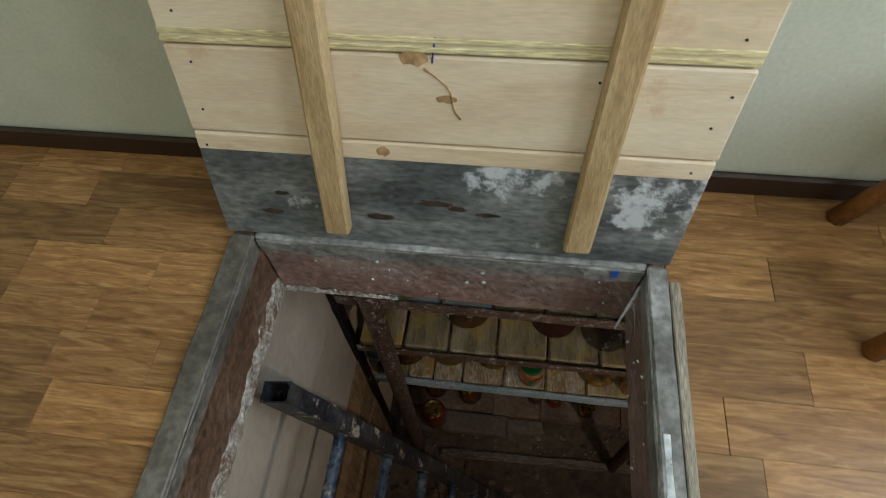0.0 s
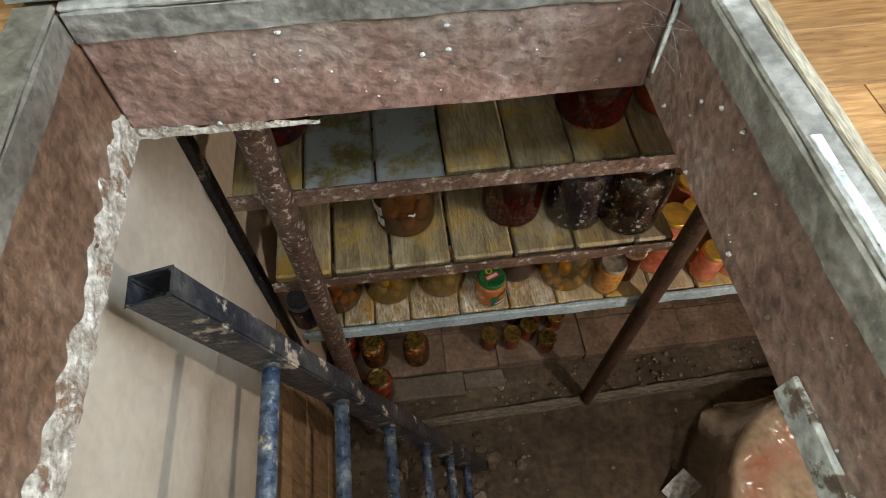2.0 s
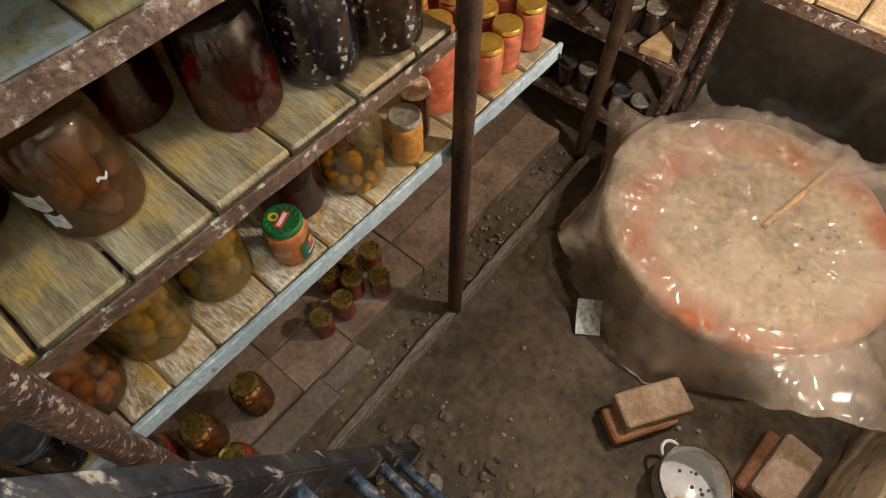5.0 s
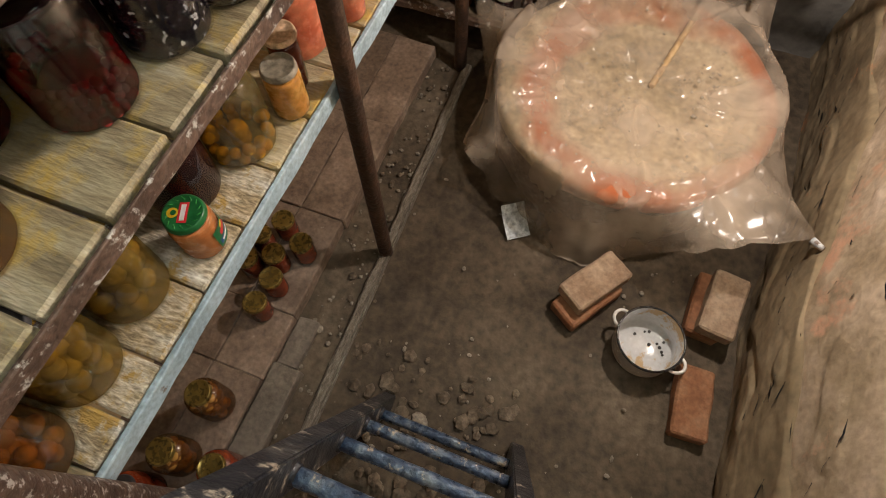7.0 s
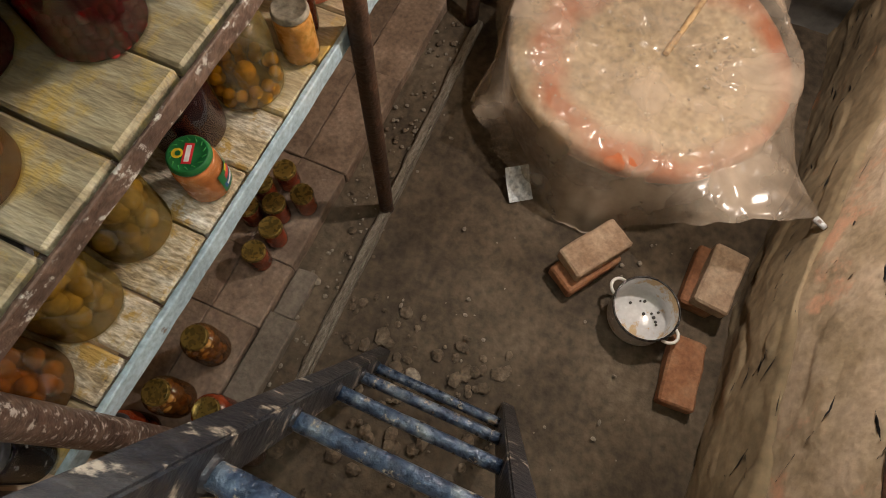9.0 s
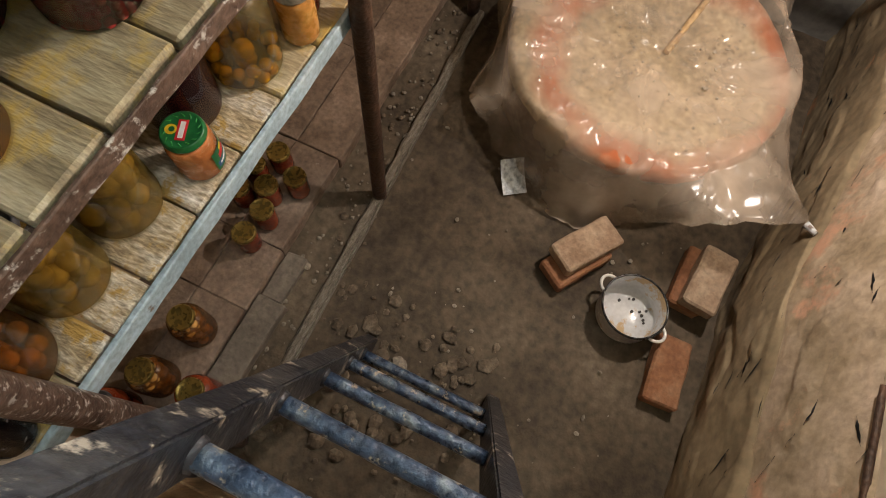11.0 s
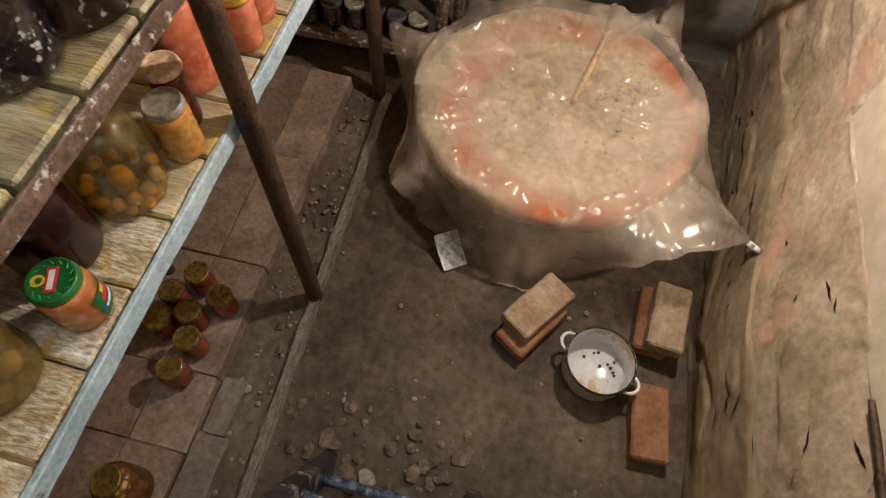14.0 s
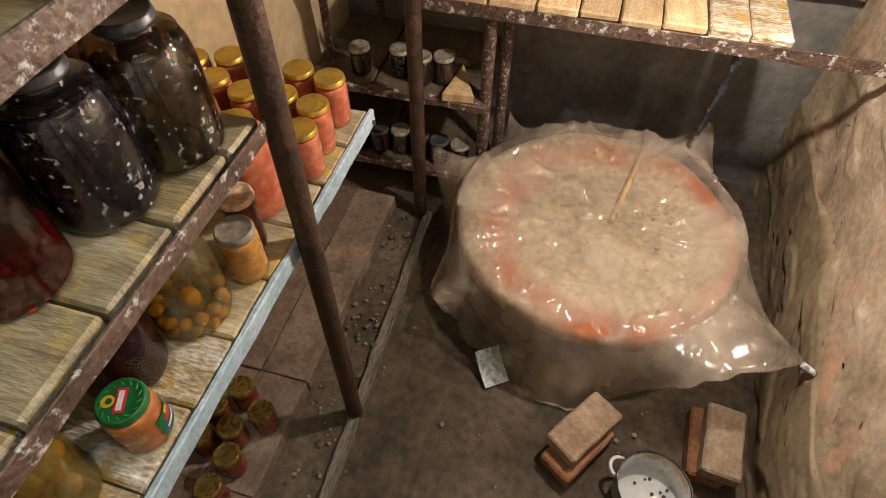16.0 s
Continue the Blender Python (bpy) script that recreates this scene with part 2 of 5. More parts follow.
M["rust_pipe"] = surf("rust_pipe", [(0.05, 0.030, 0.024), (0.09, 0.055, 0.042), (0.14, 0.09, 0.07)], 13, 0.42, 0.4, fine=85, metal=0.15, spots=(0.42, 0.38, 0.35), spot_scale=70, spot_at=0.55)
M["post_pipe"] = surf("post_pipe", [(0.035, 0.022, 0.017), (0.065, 0.038, 0.026), (0.12, 0.065, 0.04)], 11, 0.5, 0.4, fine=85, metal=0.2, spots=(0.30, 0.26, 0.22), spot_scale=60, spot_at=0.72)
M["ladder_steel"] = surf("ladder_steel", [(0.012, 0.014, 0.020), (0.026, 0.028, 0.036), (0.07, 0.068, 0.068)], 7, 0.4, 0.35, (1, 1, 1), 60, metal=0.2, spots=(0.40, 0.35, 0.29), spot_scale=13, spot_at=0.575, soft=0.06, grain=0.4)
M["rung_steel"] = surf("rung_steel", [(0.012, 0.020, 0.042), (0.035, 0.058, 0.105), (0.16, 0.19, 0.22)], 20, 0.3, 0.5, fine=60, metal=0.2, spots=(0.34, 0.29, 0.22), spot_scale=26, spot_at=0.58)
M["earth"] = surf("earth", [(0.046, 0.034, 0.023), (0.074, 0.056, 0.038), (0.11, 0.085, 0.058), (0.15, 0.118, 0.084)], 3.0, 0.9, 0.8, fine=30, spots=(0.25, 0.21, 0.165), spot_scale=28, spot_at=0.71, grain=0.42)
M["clay_wall"] = surf("clay_wall", [(0.20, 0.155, 0.10), (0.34, 0.265, 0.175), (0.46, 0.365, 0.265), (0.56, 0.45, 0.35)], 4.0, 0.9, 0.35, (1, 1, 1), 45, spots=(0.56, 0.33, 0.22), spot_scale=3.0, spot_at=0.55, soft=0.08, grain=0.22)
M["clay_bank"] = surf("clay_bank", [(0.16, 0.12, 0.072), (0.27, 0.21, 0.13), (0.37, 0.295, 0.195)], 2.6, 0.9, 0.22, (1, 1, 1), 30, spots=(0.48, 0.22, 0.105), spot_scale=4.2, spot_at=0.635, grain=0.25)
M["smooth_plaster"] = surf("smooth_plaster", [(0.46, 0.38, 0.285), (0.55, 0.46, 0.35), (0.62, 0.53, 0.42)], 2, 0.85, 0.2, fine=30, grain=0.12)
M["cream_plaster"] = surf("cream_plaster", [(0.40, 0.29, 0.16), (0.48, 0.36, 0.21), (0.56, 0.44, 0.28)], 2.4, 0.85, 0.25, fine=24, grain=0.14)
M["grey_plaster"] = surf("grey_plaster", [(0.10, 0.098, 0.092), (0.17, 0.165, 0.155), (0.25, 0.235, 0.215)], 2.6, 0.9, 0.5, fine=22, spots=(0.22, 0.085, 0.05), spot_scale=3.4, spot_at=0.63, grain=0.22)
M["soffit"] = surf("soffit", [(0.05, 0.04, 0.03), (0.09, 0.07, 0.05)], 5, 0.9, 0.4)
M["brick"] = surf("brick", [(0.26, 0.17, 0.11), (0.36, 0.26, 0.18), (0.46, 0.36, 0.26)], 9, 0.85, 0.5, fine=60, var=0.1, spots=(0.10, 0.085, 0.08), spot_scale=9, spot_at=0.64, soft=0.08, grain=0.25)
M["red_brick"] = surf("red_brick", [(0.20, 0.085, 0.04), (0.28, 0.13, 0.065), (0.34, 0.19, 0.11)], 10, 0.8, 0.4, fine=60, grain=0.25)
M["paving"] = surf("paving", [(0.12, 0.085, 0.06), (0.20, 0.145, 0.108), (0.29, 0.225, 0.175)], 6, 0.75, 0.45, fine=50, var=0.22, spots=(0.36, 0.31, 0.26), spot_scale=14, spot_at=0.66, grain=0.35)
M["grey_slab"] = surf("grey_slab", [(0.10, 0.085, 0.068), (0.16, 0.135, 0.11), (0.22, 0.19, 0.155)], 7, 0.8, 0.4, fine=55, grain=0.3)
M["kerb_strip"] = surf("kerb_strip", [(0.09, 0.075, 0.058), (0.19, 0.165, 0.13), (0.30, 0.28, 0.24)], 12, 0.8, 0.5, (2, 8, 8), 60)
M["enamel"] = surf("enamel", [(0.62, 0.62, 0.60), (0.74, 0.74, 0.72)], 7, 0.22, 0.05, spots=(0.50, 0.36, 0.20), spot_scale=11, spot_at=0.62, spec=0.6, grain=0.08)
M["enamel_blue"] = surf("enamel_blue", [(0.48, 0.50, 0.53), (0.60, 0.62, 0.64)], 7, 0.22, 0.05, spots=(0.46, 0.34, 0.20), spot_scale=9, spot_at=0.51, spec=0.6, grain=0.1)
M["enamel_black"] = plain("enamel_black", (0.012, 0.012, 0.014), 0.25)
M["tub_wall"] = surf("tub_wall", [(0.12, 0.09, 0.07), (0.19, 0.15, 0.12), (0.26, 0.21, 0.17)], 5, 0.85, 0.3, fine=40)
M["film"] = clear("film", (0.97, 0.95, 0.90), haze=0.38, haze_col=(0.66, 0.55, 0.44), rough=0.24, gloss=0.055, edge=0.22, haze_scale=4.0, wrinkle=1.0)
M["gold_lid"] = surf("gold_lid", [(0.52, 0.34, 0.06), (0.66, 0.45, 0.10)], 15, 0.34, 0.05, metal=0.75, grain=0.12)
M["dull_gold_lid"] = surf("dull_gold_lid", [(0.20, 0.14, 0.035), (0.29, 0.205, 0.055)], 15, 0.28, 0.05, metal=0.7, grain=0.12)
M["pine_bead"] = surf("pine_bead", [(0.66, 0.56, 0.30), (0.76, 0.68, 0.42)], 5, 0.5, 0.1, (1, 12, 12), 40)
M["knot"] = surf("knot", [(0.36, 0.20, 0.09), (0.54, 0.35, 0.19)], 40, 0.6, 0.1)
M["burn"] = surf("burn", [(0.02, 0.015, 0.012), (0.06, 0.04, 0.028), (0.10, 0.07, 0.05)], 40, 0.7, 0.2)
M["tin_lid"] = surf("tin_lid", [(0.20, 0.18, 0.145), (0.31, 0.28, 0.225), (0.40, 0.37, 0.31)], 24, 0.5, 0.2, metal=0.3)
M["dark_lid"] = surf("dark_lid", [(0.055, 0.055, 0.06), (0.10, 0.10, 0.11)], 20, 0.4, 0.1, metal=0.3, spots=(0.3, 0.27, 0.22), spot_at=0.66)
M["peach_lid"] = surf("peach_lid", [(0.62, 0.38, 0.22), (0.75, 0.55, 0.38)], 60, 0.5, 0.1)
M["green_lid"] = plain("green_lid", (0.012, 0.13, 0.035), 0.35)
M["leaf_green"] = plain("leaf_green", (0.05, 0.32, 0.07), 0.35)
M["label_red"] = plain("label_red", (0.55, 0.02, 0.03), 0.4)
M["label_yellow"] = plain("label_yellow", (0.75, 0.55, 0.03), 0.4)
M["label_white"] = plain("label_white", (0.75, 0.75, 0.75), 0.4)
M["label_blue"] = plain("label_blue", (0.02, 0.07, 0.2), 0.4)
M["glass"] = clear("glass", (0.97, 0.98, 0.96), haze=0.002, rough=0.03, gloss=0.06, edge=0.22)
M["dusty_glass"] = clear("dusty_glass", (0.95, 0.96, 0.94), haze=0.010, haze_col=(0.58, 0.58, 0.58), rough=0.03, gloss=0.075, edge=0.25, haze_scale=75.0, specks=(0.61, 0.66))
M["paper"] = surf("paper", [(0.45, 0.52, 0.60), (0.62, 0.66, 0.68)], 30, 0.8, 0.1)
M["clod"] = surf("clod", [(0.06, 0.045, 0.03), (0.12, 0.092, 0.065), (0.22, 0.175, 0.125)], 9, 0.95, 0.6)
M["stone"] = surf("stone", [(0.24, 0.20, 0.15), (0.40, 0.36, 0.30)], 20, 0.9, 0.5, var=0.3)
M["stool_wood"] = surf("stool_wood", [(0.20, 0.075, 0.02), (0.30, 0.12, 0.035)], 5, 0.35, 0.05, (8, 8, 1))
M["blue_pen"] = plain("blue_pen", (0.03, 0.05, 0.3), 0.6)
M["blue_dab"] = plain("blue_dab", (0.02, 0.12, 0.5), 0.5)
M["felt"] = surf("felt", [(0.025, 0.028, 0.034), (0.06, 0.065, 0.075)], 20, 0.8, 0.4)
M["black"] = plain("black", (0.015, 0.013, 0.012), 0.6)


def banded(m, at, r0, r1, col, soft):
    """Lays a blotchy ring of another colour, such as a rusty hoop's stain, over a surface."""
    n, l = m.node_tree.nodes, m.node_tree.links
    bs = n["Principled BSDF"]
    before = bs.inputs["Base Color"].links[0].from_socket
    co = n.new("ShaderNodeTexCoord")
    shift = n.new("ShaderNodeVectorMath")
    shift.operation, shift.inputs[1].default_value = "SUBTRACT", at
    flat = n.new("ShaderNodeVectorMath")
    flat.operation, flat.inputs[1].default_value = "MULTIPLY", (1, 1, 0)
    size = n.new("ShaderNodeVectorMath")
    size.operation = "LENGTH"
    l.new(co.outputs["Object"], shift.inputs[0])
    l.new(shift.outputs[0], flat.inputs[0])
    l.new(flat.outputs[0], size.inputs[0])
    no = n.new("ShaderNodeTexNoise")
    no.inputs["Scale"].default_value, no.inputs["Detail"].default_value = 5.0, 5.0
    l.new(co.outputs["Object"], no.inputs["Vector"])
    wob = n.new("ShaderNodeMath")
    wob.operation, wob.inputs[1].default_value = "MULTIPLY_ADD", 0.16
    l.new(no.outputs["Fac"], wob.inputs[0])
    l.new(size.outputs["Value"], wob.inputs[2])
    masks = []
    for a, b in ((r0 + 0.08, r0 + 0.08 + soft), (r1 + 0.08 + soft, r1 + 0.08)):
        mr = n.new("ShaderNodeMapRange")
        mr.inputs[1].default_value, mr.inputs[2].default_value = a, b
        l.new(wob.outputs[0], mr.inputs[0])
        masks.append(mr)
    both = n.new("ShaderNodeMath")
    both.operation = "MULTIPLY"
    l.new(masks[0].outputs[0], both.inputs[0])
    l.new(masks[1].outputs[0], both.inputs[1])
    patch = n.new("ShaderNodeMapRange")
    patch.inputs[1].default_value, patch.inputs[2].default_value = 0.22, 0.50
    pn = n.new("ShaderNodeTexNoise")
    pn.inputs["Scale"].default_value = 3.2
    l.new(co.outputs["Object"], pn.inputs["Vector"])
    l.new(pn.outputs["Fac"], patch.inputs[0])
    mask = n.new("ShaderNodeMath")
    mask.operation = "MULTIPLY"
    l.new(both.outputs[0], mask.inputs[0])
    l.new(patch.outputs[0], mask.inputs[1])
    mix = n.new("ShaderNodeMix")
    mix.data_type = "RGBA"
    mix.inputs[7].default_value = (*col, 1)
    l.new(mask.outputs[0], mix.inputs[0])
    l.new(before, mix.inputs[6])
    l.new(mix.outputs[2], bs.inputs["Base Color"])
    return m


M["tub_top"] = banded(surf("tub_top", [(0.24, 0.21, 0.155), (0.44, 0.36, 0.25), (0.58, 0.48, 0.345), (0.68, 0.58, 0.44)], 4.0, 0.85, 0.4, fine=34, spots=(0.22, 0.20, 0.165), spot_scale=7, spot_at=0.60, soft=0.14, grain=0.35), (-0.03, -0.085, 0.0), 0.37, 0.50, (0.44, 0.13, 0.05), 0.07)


def food(name, cols, scale, rough=0.22, bump=0.35):
    return surf(name, cols, scale, rough * 0.7, bump * 0.5, fine=scale * 3, spec=0.25, grain=0.3, detail=2.0)


F = {
    "cherry": food("cherry", [(0.006, 0.002, 0.003), (0.022, 0.003, 0.005), (0.09, 0.008, 0.010)], 26),
    "black_berry": food("black_berry", [(0.003, 0.003, 0.005), (0.007, 0.005, 0.009), (0.018, 0.010, 0.014)], 30),
    "plum": food("plum", [(0.012, 0.008, 0.006), (0.035, 0.021, 0.013), (0.085, 0.05, 0.028)], 16),
    "wine": food("wine", [(0.008, 0.0015, 0.003), (0.018, 0.003, 0.005), (0.030, 0.005, 0.007)], 4, 0.12, 0.0),
    "tomato": food("tomato", [(0.44, 0.10, 0.05), (0.54, 0.15, 0.08), (0.58, 0.21, 0.12)], 14, 0.35, 0.15),
    "tomato_dark": food("tomato_dark", [(0.10, 0.013, 0.005), (0.20, 0.03, 0.010), (0.32, 0.065, 0.022)], 18, 0.3, 0.3),
    "apricot": food("apricot", [(0.09, 0.028, 0.006), (0.20, 0.065, 0.012), (0.38, 0.15, 0.035)], 13, 0.25, 0.35),
    "peach": food("peach", [(0.055, 0.028, 0.016), (0.12, 0.06, 0.03), (0.24, 0.13, 0.06)], 11, 0.25, 0.35),
    "squash": food("squash", [(0.42, 0.18, 0.035), (0.55, 0.26, 0.06), (0.60, 0.34, 0.10)], 18, 0.4, 0.2),
    "cherries": food("cherries", [(0.30, 0.015, 0.02), (0.55, 0.04, 0.04)], 20, 0.3, 0.1),
    "apricots": food("apricots", [(0.36, 0.16, 0.03), (0.56, 0.30, 0.07)], 12, 0.3, 0.2),
    "peaches": food("peaches", [(0.16, 0.085, 0.045), (0.32, 0.18, 0.09)], 12, 0.3, 0.2),
    "plums": food("plums", [(0.10, 0.055, 0.03), (0.22, 0.13, 0.07)], 12, 0.3, 0.2),
    "yellow_plum": food("yellow_plum", [(0.52, 0.25, 0.01), (0.68, 0.38, 0.02)], 12, 0.3, 0.1),
    "pickle": food("pickle", [(0.22, 0.16, 0.025), (0.38, 0.27, 0.055), (0.54, 0.40, 0.11)], 12, 0.3, 0.3),
    "sauce": food("sauce", [(0.36, 0.11, 0.035), (0.46, 0.16, 0.05), (0.50, 0.20, 0.07)], 16, 0.35, 0.1),
}
M["syrup"] = clear("syrup", (0.74, 0.52, 0.28), haze=0.34, haze_col=(0.12, 0.065, 0.025), rough=0.1, edge=0.1)
M["dark_syrup"] = clear("dark_syrup", (0.34, 0.04, 0.04), haze=0.12, haze_col=(0.012, 0.003, 0.004), rough=0.1, edge=0.06)
M["plum_syrup"] = clear("plum_syrup", (0.42, 0.30, 0.17), haze=0.32, haze_col=(0.03, 0.02, 0.012), rough=0.1, edge=0.06)
M["juice"] = clear("juice", (0.80, 0.68, 0.38), haze=0.30, haze_col=(0.25, 0.20, 0.08), rough=0.1, edge=0.1)
M["brine"] = clear("brine", (0.80, 0.66, 0.32), haze=0.32, haze_col=(0.26, 0.185, 0.05), rough=0.1, edge=0.1)


# ---- mesh helpers ----
def link(name, bm, material, parent=None, label="", smooth=False):
    me = bpy.data.meshes.new(name)
    bm.normal_update()
    if smooth:
        for f in bm.faces:
            f.smooth = True
    bm.to_mesh(me)
    bm.free()
    me.materials.append(material)
    ob = new(name, me)
    if parent is not None:
        ob.parent = parent
    if label:
        ob["label"] = label
    return ob


def part(name, bm, material, parent, label="", smooth=False):
    return link(name, bm, material, parent, label, smooth)


def thing(name, at, label, category, group="", rz=0, kind=""):
    ob = new(name)
    ob.empty_display_size = 0.05
    ob.matrix_world = pose(*at, 0, 0, rz)
    return tagged(ob, label, category, group, kind)


def box(bm, x0, x1, y0, y1, z0, z1, bevel=0.0, m=None):
    r = bmesh.ops.create_cube(bm, size=1.0)
    vs = r["verts"]
    for v in vs:
        v.co = Vector((x0 + (v.co.x + 0.5) * (x1 - x0), y0 + (v.co.y + 0.5) * (y1 - y0), z0 + (v.co.z + 0.5) * (z1 - z0)))
        if m is not None:
            v.co = m @ v.co
    if bevel:
        es = list({e for v in vs for e in v.link_edges})
        bmesh.ops.bevel(bm, geom=es, offset=bevel, segments=1, affect="EDGES", profile=0.6)


def boxes(*rows, bevel=0.0):
    bm = bmesh.new()
    for r in rows:
        box(bm, *r, bevel=bevel)
    return bm


def rough_up(bm, amount, scale, seed=0.0):
    bm.normal_update()
    for v in bm.verts:
        p = v.co * scale + Vector((seed, seed * 1.7, 0))
        v.co += v.normal * (noise.noise(p) * amount + noise.noise(p * 3.1) * amount * 0.4)


def worn_box(x0, x1, y0, y1, z0, z1, step=0.04, amount=0.003, bevel=0.004, seed=0.0):
    """A bevelled board cut into short lengths and made uneven."""
    bm = bmesh.new()
    box(bm, x0, x1, y0, y1, z0, z1, bevel=bevel)
    for axis, a, b in ((0, x0, x1), (1, y0, y1), (2, z0, z1)):
        n = int((b - a) / step)
        for i in range(1, n):
            co, no = [0, 0, 0], [0, 0, 0]
            co[axis], no[axis] = a + (b - a) * i / n, 1
            bmesh.ops.bisect_plane(bm, geom=bm.verts[:] + bm.edges[:] + bm.faces[:], plane_co=co, plane_no=no)
    rough_up(bm, amount, 14.0, seed)
    return bm


def tube(bm, a, b, r, segs=16, rings=10, uneven=0.0, r2=None, cap=True):
    a, b = Vector(a), Vector(b)
    q = (b - a).to_track_quat("Z", "Y")
    n = (b - a).length
    loops = []
    for i in range(rings + 1):
        k = i / rings
        rr = r + ((r2 if r2 is not None else r) - r) * k
        loop = []
        for j in range(segs):
            th = 2 * math.pi * j / segs
            p = Vector((math.cos(th), math.sin(th), 0))
            w = 1 + uneven * noise.noise(Vector((p.x * 2, p.y * 2, k * n * 12)))
            loop.append(bm.verts.new(a + q @ Vector((p.x * rr * w, p.y * rr * w, k * n))))
        loops.append(loop)
    for i in range(rings):
        for j in range(segs):
            f = bm.faces.new((loops[i][j], loops[i][(j + 1) % segs], loops[i + 1][(j + 1) % segs], loops[i + 1][j]))
            f.smooth = True
    if cap:
        bm.faces.new(loops[0][::-1])
        bm.faces.new(loops[-1])
    return bm


def bent(bm, pts, r, segs=8):
    """One bar swept along a bent line."""
    loops = []
    for i, p in enumerate(pts):
        d = (pts[min(i + 1, len(pts) - 1)] - pts[max(i - 1, 0)]).normalized()
        side = d.cross(Vector((0, 0, 1))).normalized()
        up = side.cross(d)
        loops.append([bm.verts.new(p + (side * math.cos(2 * math.pi * j / segs) + up * math.sin(2 * math.pi * j / segs)) * r) for j in range(segs)])
    for a, b in zip(loops, loops[1:]):
        for j in range(segs):
            bm.faces.new((a[j], a[(j + 1) % segs], b[(j + 1) % segs], b[j])).smooth = True
    bm.faces.new(loops[0][::-1])
    bm.faces.new(loops[-1])


def lathe(profile, segs=28, close=True, low=True, high=True):
    bm = bmesh.new()
    loops = []
    for r, z in profile:
        loops.append([bm.verts.new((r * math.cos(2 * math.pi * j / segs), r * math.sin(2 * math.pi * j / segs), z)) for j in range(segs)])
    for a, b in zip(loops, loops[1:]):
        for j in range(segs):
            f = bm.faces.new((a[j], a[(j + 1) % segs], b[(j + 1) % segs], b[j]))
            f.smooth = True
    if close and low:
        bm.faces.new(loops[0][::-1])
    if close and high:
        bm.faces.new(loops[-1])
    return bm


def ball(bm, at, r, squash=1.0):
    res = bmesh.ops.create_icosphere(bm, subdivisions=2, radius=r)
    for v in res["verts"]:
        v.co = Vector((v.co.x, v.co.y, v.co.z * squash)) + Vector(at)
        for f in v.link_faces:
            f.smooth = True


def structure(name, bm, material, label, category="", smooth=False):
    return tagged(link(name, bm, material, None, "", smooth), label, category, "", "structure")


def sheet(nu, nv, at):
    """A grid of faces through at(u, v) for u, v from 0 to 1."""
    bm = bmesh.new()
    g = [[bm.verts.new(at(i / nu, j / nv)) for j in range(nv + 1)] for i in range(nu + 1)]
    for i in range(nu):
        for j in range(nv):
            f = bm.faces.new((g[i][j], g[i + 1][j], g[i + 1][j + 1], g[i][j + 1]))
            f.smooth = True
    return bm


# ---- setting: the room above ----
HX0, HX1, HY0, HY1 = -0.533, 0.318, -0.62, 0.53
RX0, RX1, RY0, RY1 = -2.2, 1.5, -2.4, 0.742
floor = structure("floor", boxes((RX0, HX0, RY0, RY1, -0.17, -0.004), (HX1, RX1, RY0, RY1, -0.17, -0.004), (HX0, HX1, RY0, HY0, -0.17, -0.004), (HX0, HX1, HY1 + 0.04, RY1, -0.17, -0.004)), M["laminate"], "wood laminate floor of the room round the open hatch", "floor")
structure("wall_north", boxes((RX0, RX1, RY1, RY1 + 0.12, -0.17, 2.5)), M["wall_paint"], "pale painted wall behind the raised hatch lid", "wall")
structure("wall_west", boxes((RX0 - 0.12, RX0, RY0 - 0.12, RY1 + 0.12, -0.17, 2.5)), M["wall_paint"], "pale painted room wall", "wall")
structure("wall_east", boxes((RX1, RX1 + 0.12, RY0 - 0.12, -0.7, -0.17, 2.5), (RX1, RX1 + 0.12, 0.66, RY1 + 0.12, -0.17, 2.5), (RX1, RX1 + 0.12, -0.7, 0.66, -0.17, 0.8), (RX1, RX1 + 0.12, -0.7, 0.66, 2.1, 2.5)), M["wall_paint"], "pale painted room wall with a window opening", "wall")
structure("wall_south", boxes((RX0, RX1, RY0 - 0.12, RY0, -0.17, 2.5)), M["wall_paint"], "pale painted room wall", "wall")
structure("ceiling", boxes((RX0 - 0.12, RX1 + 0.12, RY0 - 0.12, RY1 + 0.12, 2.5, 2.6)), M["wall_paint"], "plain pale ceiling of the room", "ceiling")
bm = bmesh.new()
box(bm, RX0, RX1, RY1 - 0.016, RY1 - 0.001, 0.0, 0.058, 0.005)
structure("baseboard", bm, M["skirting"], "dark brown skirting board along the wall", "baseboard")

# ---- setting: the cellar ----
CX0, CX1, CY1, CZ = -0.56, 2.38, 1.3, -2.37


def ground(u, v):
    x, y = -1.3 + 4.1 * u, -1.4 + 2.9 * v
    p = Vector((x, y, 0))
    return Vector((x, y, CZ - 0.006 + 0.012 * noise.noise(p * 2.3) + 0.007 * noise.noise(p * 9) + 0.004 * noise.noise(p * 27)))


structure("ground", sheet(170, 130, ground), M["earth"], "trodden brown earth floor of the cellar", "floor")


